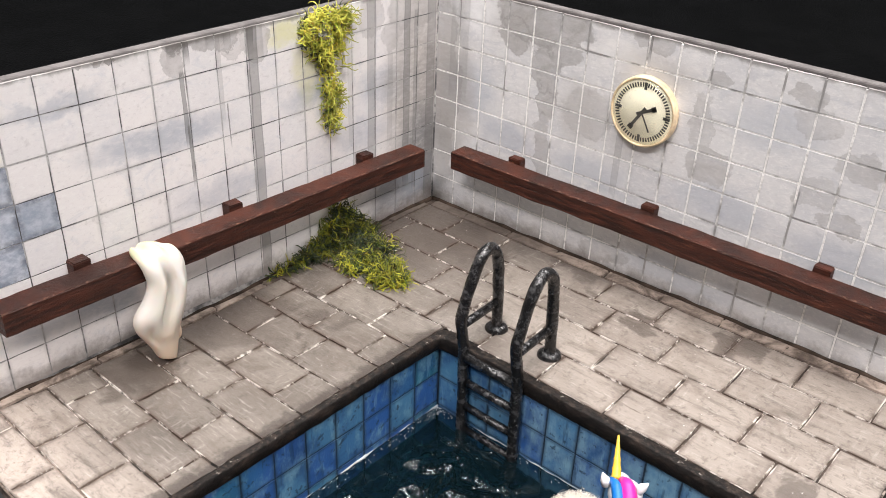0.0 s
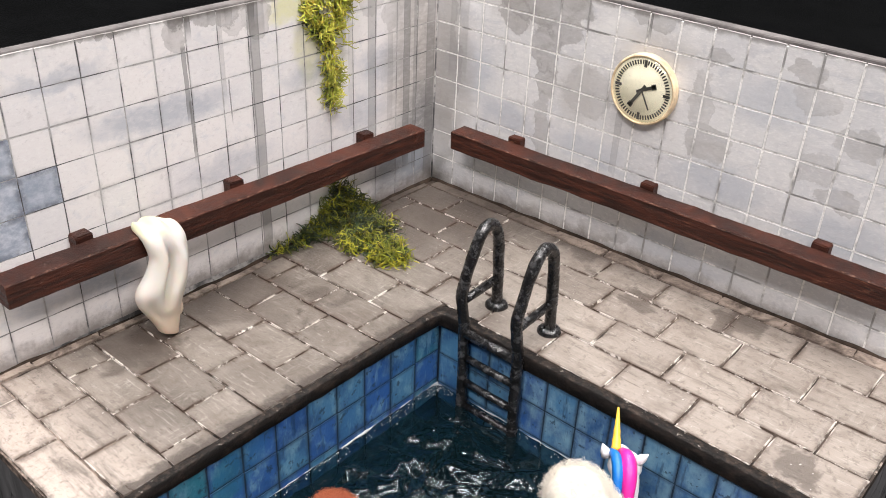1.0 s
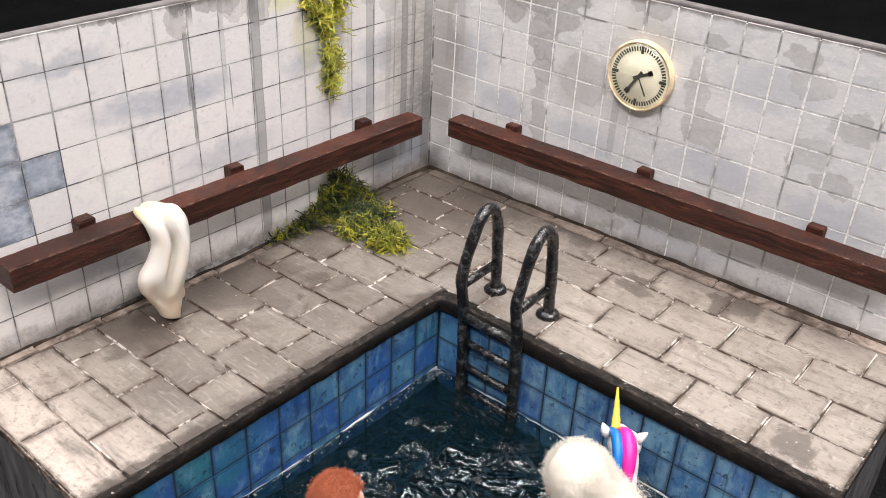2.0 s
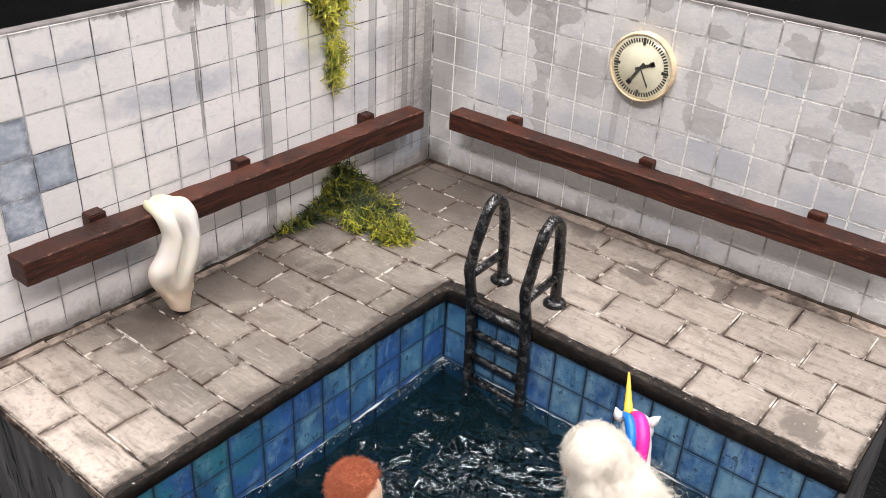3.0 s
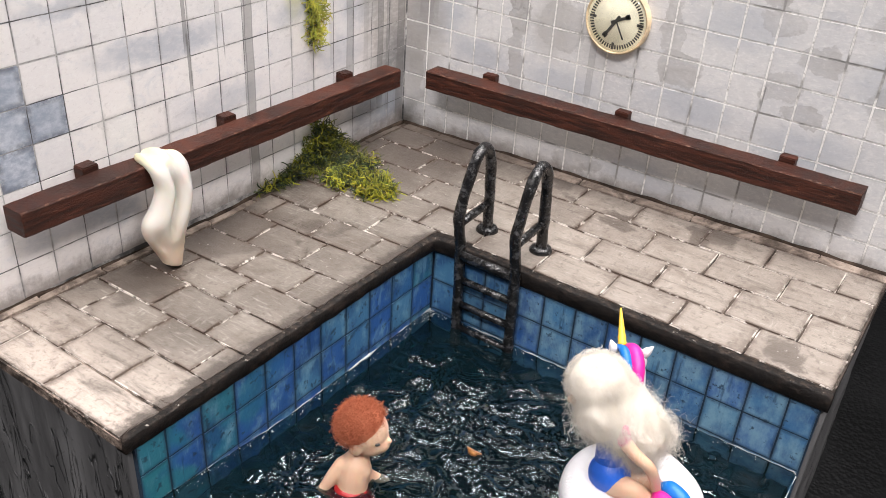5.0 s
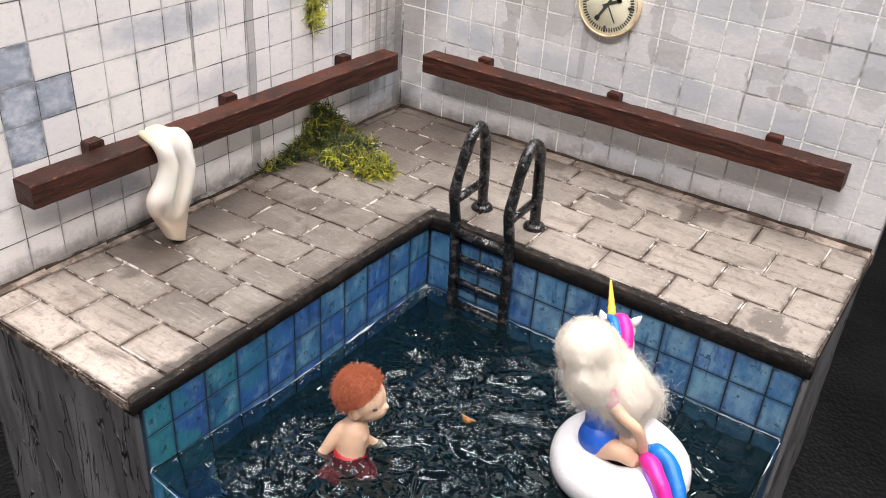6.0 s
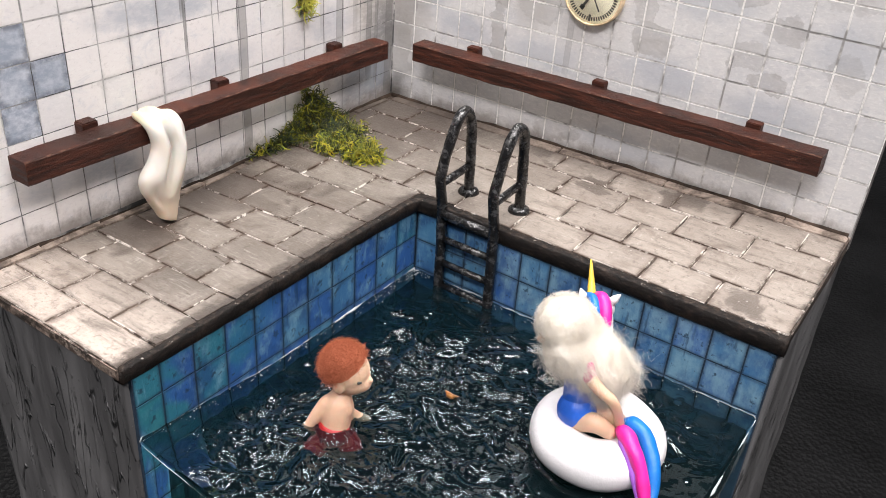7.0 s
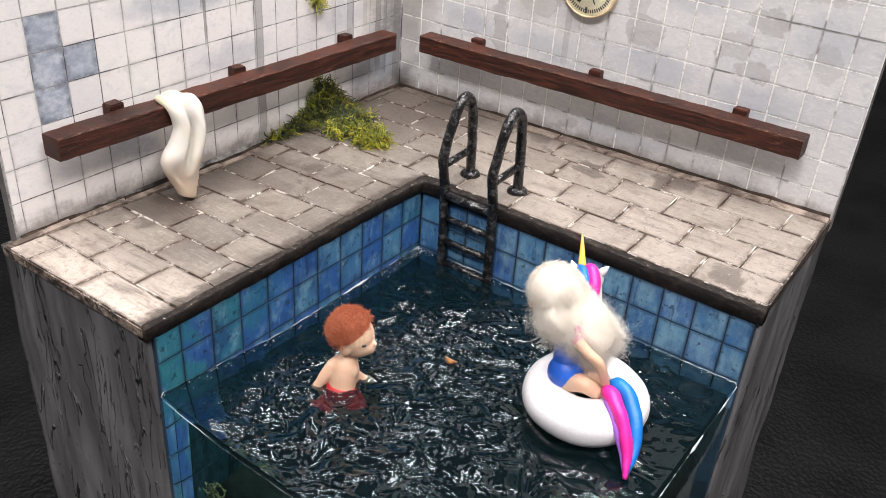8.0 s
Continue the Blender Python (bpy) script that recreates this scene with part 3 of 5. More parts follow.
def part(name, bm, material, parent=None, label="", smooth=True, at=None, category="", kind="", group=""):
    """Links a bmesh as one mesh object, as a part under a thing or, with no parent, as a thing of its own."""
    origin = ORIGIN[parent] if parent else Vector(at or (0, 0, 0))
    me = finish(bm, name, origin, smooth)
    for m in material if isinstance(material, (list, tuple)) else (material,):
        me.materials.append(m)
    ob = new(name, me)
    ORIGIN[ob] = origin
    if parent:
        ob.parent = parent
    else:
        ob.location = origin * T
    return tagged(ob, label, category, group, kind)


def box(bm, lo, hi, bevel=0.0, rough=0.0, cuts=0):
    """Adds a box, with bevelled and unevenly shifted edges."""
    lo, hi = Vector(lo), Vector(hi)
    made = bmesh.ops.create_cube(bm, size=1.0, matrix=Matrix.Translation((lo + hi) / 2) @ Matrix.Diagonal((*(hi - lo), 1)))["verts"]
    if cuts:
        edges = list({e for v in made for e in v.link_edges})
        bmesh.ops.subdivide_edges(bm, edges=edges, cuts=cuts, use_grid_fill=True)
    if bevel:
        edges = [e for e in bm.edges if len(e.link_faces) == 2 and e.calc_face_angle(0) > 1.0]
        bmesh.ops.bevel(bm, geom=edges, offset=bevel, segments=2, affect="EDGES", profile=0.5)
    if rough:
        jitter(bm, rough)
    return bm


def jitter(bm, amount, scale=1.3, seed=0.0):
    for v in bm.verts:
        v.co += amount * Vector(noise.noise_vector(v.co * scale + Vector((seed, 3.3, 7.1))))


def tube(bm, points, radius, sides=10, caps=True, material=0):
    """A round bar along points; radius: a number or one for each point."""
    pts = [Vector(p) for p in points]
    rad = radius if isinstance(radius, (list, tuple)) else [radius] * len(pts)
    rings, ref = [], None
    for k, p in enumerate(pts):
        d = (pts[min(k + 1, len(pts) - 1)] - pts[max(k - 1, 0)]).normalized()
        if ref is None:
            ref = d.orthogonal().normalized()
        ref = (ref - d * ref.dot(d)).normalized()
        side = d.cross(ref)
        rings.append([bm.verts.new(p + rad[k] * (math.cos(a) * ref + math.sin(a) * side)) for a in (2 * math.pi * i / sides for i in range(sides))])
    for a, b in zip(rings, rings[1:]):
        for i in range(sides):
            bm.faces.new((a[i], a[(i + 1) % sides], b[(i + 1) % sides], b[i])).material_index = material
    if caps:
        bm.faces.new(rings[0][::-1]).material_index = material
        bm.faces.new(rings[-1]).material_index = material
    return bm


def smooth_path(points, steps=6):
    """Catmull-Rom through the points."""
    p = [Vector(q) for q in points]
    p = [2 * p[0] - p[1], *p, 2 * p[-1] - p[-2]]
    out = []
    for a, b, c, d in zip(p, p[1:], p[2:], p[3:]):
        for k in range(steps):
            t = k / steps
            out.append(0.5 * (2 * b + (c - a) * t + (2 * a - 5 * b + 4 * c - d) * t * t + (3 * b - a - 3 * c + d) * t ** 3))
    return [*out, p[-2]]


def ball(bm, at, size, turn=(0, 0, 0), segments=20, material=0):
    m = Matrix.Translation(at) @ Euler([radians(a) for a in turn]).to_matrix().to_4x4() @ Matrix.Diagonal((*size, 1))
    made = bmesh.ops.create_uvsphere(bm, u_segments=segments, v_segments=segments * 2 // 3, radius=1.0, matrix=m)["verts"]
    for f in {f for v in made for f in v.link_faces}:
        f.material_index = material
    return made


def raised_piece(seed, thick, inset=0.04, sag=0.02):
    """A unit slab, x and y from 0 to 1, top at z = 0, with sloping, uneven worn edges."""
    r = random.Random(seed)
    bm = bmesh.new()
    side = (0, 0.3 + r.uniform(-0.1, 0.1), 0.7 + r.uniform(-0.1, 0.1))
    outline = [(u, 0) for u in side] + [(1, u) for u in side] + [(1 - u, 1) for u in side] + [(0, 1 - u) for u in side]
    shift = [(r.uniform(-sag, sag) * 0.5, r.uniform(-sag, sag) * 0.5) for p in outline]
    rings = []
    for z, d in ((-thick, 0.0), (0.0, inset)):
        rings.append([bm.verts.new((x + d * (0.5 - x) * 2 + ox * (0.4 + 0.6 * (d > 0)), y + d * (0.5 - y) * 2 + oy * (0.4 + 0.6 * (d > 0)), z + r.uniform(-0.5, 0.5) * min(0.014, inset))) for (x, y), (ox, oy) in zip(outline, shift)])
    n = len(outline)
    for i in range(n):
        bm.faces.new((rings[0][i], rings[0][(i + 1) % n], rings[1][(i + 1) % n], rings[1][i]))
    mid = bm.verts.new((0.5, 0.5, r.uniform(-0.3, 0.5) * min(0.012, inset)))
    for i in range(n):
        bm.faces.new((rings[1][i], rings[1][(i + 1) % n], mid))
    return finish(bm, "slab", smooth=False)


def lay(name, me, material, parent, origin, turn, wide, high):
    """A piece of wide x high tiles, with its corner at origin and its face turned by the matrix turn."""
    key = (me.name, material.name)
    if key not in DRESSED:
        DRESSED[key] = me.copy()
        DRESSED[key].materials.append(material)
    ob = new(name, DRESSED[key])
    ob.parent = parent
    local = Vector(origin) - ORIGIN[parent]
    ob.matrix_basis = Matrix.Translation(local * T) @ turn @ Matrix.Diagonal((wide, high, 1, 1))
    return ob


DRESSED = {}
WATER = -2.75
BASE = -14.0


def deck_z(x, y):
    """Deck height bent to fit the camera's view: it rises along one wall and sinks a little along the other."""
    z = 0.0
    if y > -6.2:
        z += 0.28 * max(0, x / 18) * (1 + y / 6.2)
    if x < 6:
        z -= 0.22 * (1 - max(x, 0) / 6) * math.exp(-((y + 10.5) / 4.5) ** 2)
    return z


# table under the model
bm = bmesh.new()
bmesh.ops.create_grid(bm, x_segments=40, y_segments=40, size=260, matrix=Matrix.Translation((9, -9, BASE)))
part("ground", bm, M_LEATHER, None, "black grained leatherette table top under the model", at=(9, -9, BASE), category="table top", kind="structure")

# base of the model: painted black sides under the deck


def base_block(name, lo, hi, label):
    bm = bmesh.new()
    lo, hi = Vector(lo), Vector(hi)
    bmesh.ops.create_cube(bm, size=1.0, matrix=Matrix.Translation((lo + hi) / 2) @ Matrix.Diagonal((*(hi - lo), 1)))
    bmesh.ops.subdivide_edges(bm, edges=bm.edges, cuts=44, use_grid_fill=True)
    for v in bm.verts:
        if lo.z + 0.01 < v.co.z < hi.z - 0.01:
            n = noise.fractal(Vector((v.co.x * 1.1, v.co.y * 1.1, v.co.z * 0.22)), 1.0, 2.0, 4)
            out = Vector((v.co.x - (lo.x + hi.x) / 2, v.co.y - (lo.y + hi.y) / 2, 0))
            v.co += 0.1 * n * out.normalized()
    return part(name, bm, M_BLACK, None, label, at=((lo.x + hi.x) / 2, (lo.y + hi.y) / 2, lo.z), category="wall", kind="structure")


base_block("wall_base_left", (-0.55, -17.55, BASE), (5.95, -0.02, -0.34), "black base wall with rough vertical brushed paint")
base_block("wall_base_right", (6.0, -6.22, BASE), (17.8, 0.55, -0.34), "black base wall with rough vertical brushed paint")

# tiled walls over the deck


def back_wall(name, lo, hi, label):
    bm = bmesh.new()
    box(bm, lo, hi, 0.05, 0.03, 6)
    return part(name, bm, M_CORE, None, label, at=lo, category="wall", kind="structure", smooth=False)


wall_left = back_wall("wall_left", (-0.42, -17.3, -0.33), (-0.11, 0.42, 7.98), "white tiled model wall with dark drips and grey worn top")
wall_right = back_wall("wall_right", (-0.1, 0.11, -0.33), (17.9, 0.42, 8.04), "grey-white tiled model wall with damp tide marks")
for name, parent, lo, hi, mat in (("grout", wall_left, (-0.11, -17.28, -0.3), (-0.012, -0.015, 7.88), M_GROOVE_L), ("grout", wall_right, (-0.02, 0.012, -0.3), (17.88, 0.11, 7.88), M_GROOVE_R)):
    bm = bmesh.new()
    box(bm, lo, hi)
    part(name, bm, mat, parent, "grout behind the tiles", smooth=False)

SLABS = [raised_piece(k, 0.06, 0.007, 0.014) for k in range(8)]
TURN_LEFT = Matrix(((0, 0, 1, 0), (1, 0, 0, 0), (0, 1, 0, 0), (0, 0, 0, 1)))
TURN_RIGHT = Matrix(((1, 0, 0, 0), (0, 0, -1, 0), (0, 1, 0, 0), (0, 0, 0, 1)))
BLUE = {(15, 5), (15, 4), (15, 3), (14, 4)}
GAP = 0.02

# deck
bm = bmesh.new()
STEP = 0.5
xs = [0.0, *[k * STEP for k in range(1, 36)], 17.88]
cell = {}


def deck_vert(x, y):
    if (x, y) not in cell:
        cell[(x, y)] = bm.verts.new((x, y, deck_z(x, y) - 0.055 + 0.02 * noise.noise((x * 1.7, y * 1.7, 0))))
    return cell[(x, y)]


ys = [-v for v in [0.0, *[k * STEP for k in range(1, 36)], 17.78]]
for x0, x1 in zip(xs, xs[1:]):
    for y0, y1 in zip(ys, ys[1:]):
        if x1 <= 6.0 or y1 >= -6.0:
            bm.faces.new((deck_vert(x0, y1), deck_vert(x1, y1), deck_vert(x1, y0), deck_vert(x0, y0)))
low = bmesh.ops.extrude_face_region(bm, geom=bm.faces[:])
for v in low["geom"]:
    if isinstance(v, bmesh.types.BMVert):
        v.co.z = -0.33
deck = part("floor", bm, M_MORTAR, None, "worn stone-paved pool deck with muddy joints", at=(0, 0, -0.33), category="floor", kind="structure", smooth=False)

# dark lip round the pool
lip_line = [(5.9, -17.74), (5.92, -15), (5.93, -12), (5.93, -9), (5.95, -7.4), (5.98, -6.8), (6.1, -6.42), (6.45, -6.26), (7.4, -6.22), (10, -6.22), (13, -6.23), (16, -6.24), (17.9, -6.24)]
path = smooth_path([(x, y, 0) for x, y in lip_line], 26)
bm = bmesh.new()
rings = []
for k, p in enumerate(path):
    d = (path[min(k + 1, len(path) - 1)] - path[max(k - 1, 0)]).normalized()
    out = Vector((d.y, -d.x, 0))
    top = deck_z(p.x, p.y)
    deep = -0.07 * min(1.0, max(0.0, (p.x - 6.0) / 0.6))
    ring = []
    for o, z in ((-0.24, -0.08), (-0.2, -0.035), (0.1, -0.02), (0.2, -0.03), (0.235, -0.06), (0.235, -0.4 + deep), (0.2, -0.45 + deep), (-0.1, -0.46 + deep)):
        q = p + out * o
        n = noise.noise_vector(Vector((q.x * 2.3, q.y * 2.3, z * 5))) + 0.6 * noise.noise_vector(Vector((q.x * 6, q.y * 6, z * 9)))
        ring.append(bm.verts.new(q + Vector((0, 0, top + z)) + Vector((n.x * 0.018, n.y * 0.018, n.z * (0.025 if o > -0.1 else 0.01)))))
    rings.append(ring)
for a, b in zip(rings, rings[1:]):
    for i in range(8):
        bm.faces.new((a[i], a[(i + 1) % 8], b[(i + 1) % 8], b[i]))
bm.faces.new(rings[0])
bm.faces.new(rings[-1][::-1])
part("trim", bm, M_LIP, None, "black-brown painted lip along the pool edge", at=(5.9, -6.1, -0.45), category="pool edge", kind="structure")

# skirting of mud along both walls
for name, a, b, out in (("baseboard", (0, -17.2), (0, -0.05), (1, 0)), ("baseboard", (0.05, 0), (17.8, 0), (0, -1))):
    bm = bmesh.new()
    rings = []
    for k in range(121):
        p = Vector(a).lerp(Vector(b), k / 120)
        w = 0.09 + 0.08 * noise.noise((p.x * 0.9, p.y * 0.9, 2.0))
        h = 0.06 + 0.06 * noise.noise((p.x * 1.3, p.y * 1.3, 5.0))
        z = deck_z(*p)
        ring = []
        for o, up in ((0.002, -0.09), (0.002, h), (w * 0.5, h * 0.45), (w, -0.02), (w, -0.09)):
            ring.append(bm.verts.new((p.x + out[0] * o, p.y + out[1] * o, z + up)))
        rings.append(ring)
    for p, q in zip(rings, rings[1:]):
        for i in range(5):
            bm.faces.new((p[i], p[(i + 1) % 5], q[(i + 1) % 5], q[i]))
    bm.faces.new(rings[0])
    bm.faces.new(rings[-1][::-1])
    part(name, bm, M_MUD, None, "dark uneven mortar bead where wall meets deck", at=(*a, 0), category="trim", kind="structure")

# dark strip added to draw the dark line in the corner of the walls
bm = bmesh.new()
line = [Vector((0.012 + 0.01 * noise.noise((0, 0, z * 1.4)), -0.012 + 0.01 * noise.noise((4, 0, z * 1.4)), z)) for z in (k * 0.1 for k in range(0, 80))]
tube(bm, line, [0.035 + 0.018 * noise.noise((p.z * 1.1, 3, 0)) for p in line], 6)
part("trim_corner", bm, M_GROOVE_L, None, "dark strip drawing the line where the walls meet", at=(0, 0, 0), category="trim", kind="structure")

# pool shell
pool_left = None
for name, lo, hi in (("wall_pool_left", (5.96, -17.5, BASE + 0.1), (6.08, -6.3, -0.4)), ("wall_pool_back", (6.0, -6.38, BASE + 0.1), (17.75, -6.24, -0.4))):
    bm = bmesh.new()
    box(bm, lo, hi)
    ob = part(name, bm, M_POOLGROUT, None, "blue tiled pool wall with dark grout", at=lo, category="pool wall", kind="structure", smooth=False)
    if pool_left is None:
        pool_left = ob
    else:
        pool_back = ob
# Pool bottom raised as a black block to stop bright views through the sides.
bm = bmesh.new()
box(bm, (6.11, -17.5, BASE + 0.04), (17.7, -6.41, -6.6))
part("floor_pool", bm, M_BOTTOM, None, "black block raised inside the resin as the pool bottom", at=(6.1, -17.5, BASE), category="pool floor", kind="structure", smooth=False)

# water: a block of dark clear resin with a rippled top


def perlin(x, y, seed):
    """Gradient noise over whole arrays, about -0.7 to 0.7."""
    r = np.random.RandomState(seed)
    perm = np.tile(r.permutation(256), 3)
    ang = r.uniform(0, 2 * math.pi, 256)
    gx, gy = np.cos(ang), np.sin(ang)
    xi, yi = np.floor(x).astype(int), np.floor(y).astype(int)
    fx, fy = x - xi, y - yi
    u, v = fx ** 3 * (fx * (fx * 6 - 15) + 10), fy ** 3 * (fy * (fy * 6 - 15) + 10)

    def corner(i, j):
        k = perm[perm[(xi + i) & 255] + ((yi + j) & 255)]
        return gx[k] * (fx - i) + gy[k] * (fy - j)

    low = corner(0, 0) + u * (corner(1, 0) - corner(0, 0))
    high = corner(0, 1) + u * (corner(1, 1) - corner(0, 1))
    return low + v * (high - low)


def wave(x, y):
    """Set ripples: smooth choppy dents with drawn-out, meandering flanks, lively in the middle and calm along the tiles."""
    wx, wy = 0.55 * perlin(x * 0.7, y * 0.7, 11), 0.55 * perlin(x * 0.7, y * 0.7, 12)
    wx, wy = wx + 0.24 * perlin(x * 1.9, y * 1.9, 13), wy + 0.24 * perlin(x * 1.9, y * 1.9, 14)
    p, q = x + wx, y + wy
    busy = np.clip(0.5 + 2.2 * perlin(x * 0.45 + 1, y * 0.45 + 2, 33), 0.1, 1.0)
    h = 0.08 * perlin(p * 0.8, q * 0.95, 20) + 0.17 * perlin(p * 1.65, q * 1.95, 21) + 0.055 * perlin(p * 3.4 + 5, q * 4.0, 22) + 0.016 * busy * perlin(p * 6.5, q * 7.2, 23)
    calm = np.clip(0.95 + 1.2 * perlin(x * 0.33 + 3, y * 0.33 + 8, 31), 0.5, 1.15)
    near = np.clip(0.25 + (x - 6.4) / 2.2, 0.25, 1.0) * np.clip((17.6 - x) / 3.0, 0.25, 1.0) * np.clip(0.55 + (-6.6 - y) / 2.0, 0.55, 1.0)
    return near * calm * h


def rim_rise(x, y):
    """Raises the resin at the front end of one side to fit the camera's view of the waterline."""
    return 0.45 * np.maximum(0.0, 1 - (x - 6.1) / 4.5) ** 2 * np.clip((-13.0 - y) / 4.5, 0.0, 1.0)


NX = NY = 700
X0, X1, Y0, Y1 = 6.09, 17.72, -17.52, -6.39
gx, gy = np.meshgrid(np.linspace(X0, X1, NX + 1), np.linspace(Y0, Y1, NY + 1), indexing="ij")
cut_edge, at_tiles = np.minimum(X1 - gx, gy - Y0), np.minimum(gx - X0, Y1 - gy)
gz = WATER + rim_rise(gx, gy) + wave(gx, gy) * np.minimum(1.0, 0.25 + np.minimum(cut_edge, at_tiles) / 0.8)
gz += (0.06 + 0.05 * perlin(gx * 2.3, gy * 2.3, 51)) * np.exp(-at_tiles / 0.07) + 0.05 * np.exp(-cut_edge / 0.2) - 0.14 * np.maximum(0.0, 1 - cut_edge / 0.09) ** 2
# the resin pulled up round the figures
gz += 0.08 * np.exp(-((np.hypot(gx - 9.0, gy + 13.72) - 0.5) / 0.06) ** 2) + 0.06 * np.exp(-((np.hypot(gx - 14.82, gy + 10.48) - 1.5) / 0.08) ** 2)
top = np.stack([gx, gy, gz], axis=-1)
ids = np.arange((NX + 1) * (NY + 1)).reshape(NX + 1, NY + 1)
quads = np.stack([ids[:-1, :-1], ids[1:, :-1], ids[1:, 1:], ids[:-1, 1:]], axis=-1).reshape(-1, 4)
rim = np.concatenate([top[:-1, 0], top[-1, :-1], top[:0:-1, -1], top[0, :0:-1]])
foot = rim.copy()
foot[:, 2] = BASE + 0.02
n, first = len(rim), ids.size
a = np.arange(n)
b = (a + 1) % n
skirt = np.stack([first + b, first + a, first + n + a, first + n + b], axis=-1)
faces = np.concatenate([quads, skirt]).tolist() + [list(range(first + n, first + 2 * n))]
shell = bpy.data.meshes.new("resin")
shell.from_pydata(np.concatenate([top.reshape(-1, 3), rim, foot]).tolist(), [], faces)
bm = bmesh.new()
bm.from_mesh(shell)
bpy.data.meshes.remove(shell)
TOP_FRONT, TOP_BACK, TOP_LEFT, TOP_RIGHT = (line[::3].tolist() for line in (top[:, 0], top[:, -1], top[0], top[-1]))
water = part("water", bm, M_WATER, None, "dark clear rippled resin water filling the pool", at=(12, -12, BASE), category="water", kind="structure")
water.visible_shadow = False


def resin_line(name, points, thick, seed, label):
    """A thin cloudy bead of set resin along an edge of the water, standing for its highlight."""
    bm = bmesh.new()
    pts = [Vector(p) for p in points]
    tube(bm, pts, [max(0.0008, thick * (0.05 + 1.9 * noise.noise((p.x * 0.9 + seed, p.y * 0.9, 3.0)) + 0.7 * noise.noise((p.x * 4, p.y * 4, seed)))) for p in pts], 6)
    return part(name, bm, M_CLOUDY, water, label)


resin_line("edge_bead", [(x, y, z) for x, y, z in TOP_FRONT], 0.011, 1.0, "cloudy white resin edge bead carrying the edge highlight")
resin_line("edge_bead", [(x, y, z) for x, y, z in TOP_RIGHT], 0.05, 5.0, "cloudy white resin edge bead carrying the edge highlight")
resin_line("edge_bead", [(x + 0.02, y, z) for x, y, z in TOP_LEFT], 0.03, 9.0, "cloudy white resin edge bead carrying the edge highlight")
resin_line("edge_bead", [(x, y - 0.02, z) for x, y, z in TOP_BACK], 0.028, 13.0, "cloudy white resin edge bead carrying the edge highlight")

# bubbles set in the resin along the tiles, thickest in the corner by the ladder
rnd = random.Random(15)
bm = bmesh.new()
for k in range(260):
    u, off = rnd.random() ** 2.2, abs(rnd.gauss(0, 0.14)) + 0.02
    if k % 3:
        x, y = X0 + off, Y1 - 0.05 - u * (Y1 - Y0 - 0.6)
    else:
        x, y = X0 + 0.05 + u * (X1 - X0 - 0.6), Y1 - off
    i, j = int((x - X0) / (X1 - X0) * NX), int((y - Y0) / (Y1 - Y0) * NY)
    r = rnd.uniform(0.006, 0.02)
    bmesh.ops.create_icosphere(bm, subdivisions=1, radius=r, matrix=Matrix.Translation((x, y, gz[i, j] + 0.3 * r)))
part("foam", bm, M_CLOUDY, water, "tiny white bubbles in the resin", kind="stuff")

# ---- things on the walls ----


def wall_rail(a, b, out, label, brackets):
    """A square beam on three wall blocks. a, b: its ends along the wall's own line, at the middle of the beam; out: away from the wall."""
    a, b, out = Vector(a), Vector(b), Vector(out)
    ob = thing("wall_rail", a, label, "rail", "wooden rails on the walls")
    d = (b - a).normalized()
    up = Vector((0, 0, 1))
    bm = bmesh.new()
    n = 60
    rings = []
    for k in range(n + 1):
        p = a.lerp(b, k / n)
        ring = []
        for s, h in ((-0.36, -0.3), (-0.33, -0.34), (0.33, -0.34), (0.37, -0.3), (0.37, 0.29), (0.33, 0.33), (-0.33, 0.33), (-0.36, 0.29)):
            q = p + out * s + up * h
            w = noise.noise_vector(q * 1.1) * 0.025 + noise.noise_vector(q * 4.0) * 0.012
            ring.append(bm.verts.new(q + w - d * (w.dot(d) if 0 < k < n else 0)))
        rings.append(ring)
    for p, q in zip(rings, rings[1:]):
        for i in range(8):
            bm.faces.new((p[i], p[(i + 1) % 8], q[(i + 1) % 8], q[i]))
    bm.faces.new(rings[0])
    bm.faces.new(rings[-1][::-1])
    part("beam", bm, M_WOOD, ob, smooth=False)
    for along in brackets:
        p = a + d * along
        bm = bmesh.new()
        wall = p + out * (abs(p.x if out.x else p.y) * -1 + 0.008)
        tip = p - out * 0.34
        side = d * 0.24
        lo, hi = -0.52, 0.5
        v = [bm.verts.new(q + side * s + up * h) for q in (wall, tip) for s in (-1, 1) for h in (lo, hi)]
        for f in ((0, 1, 3, 2), (4, 6, 7, 5), (0, 4, 5, 1), (2, 3, 7, 6), (1, 5, 7, 3), (0, 2, 6, 4)):
            bm.faces.new([v[i] for i in f])
        bmesh.ops.bevel(bm, geom=bm.edges[:], offset=0.03, segments=2, affect="EDGES")
        jitter(bm, 0.03, 2.0)
        part("bracket", bm, M_WOOD, ob, smooth=False)
    return ob


wall_rail((0.74, -1.69, 2.45), (0.74, -16.25, 2.66), (1, 0, 0), "dark red-brown wooden rail on blocks along a white tiled wall", (2.0, 7.35, 12.15))
wall_rail((1.74, -0.69, 2.39), (16.55, -0.69, 2.56), (0, -1, 0), "dark red-brown wooden rail on blocks along a grey tiled wall", (2.15, 7.2, 12.5))


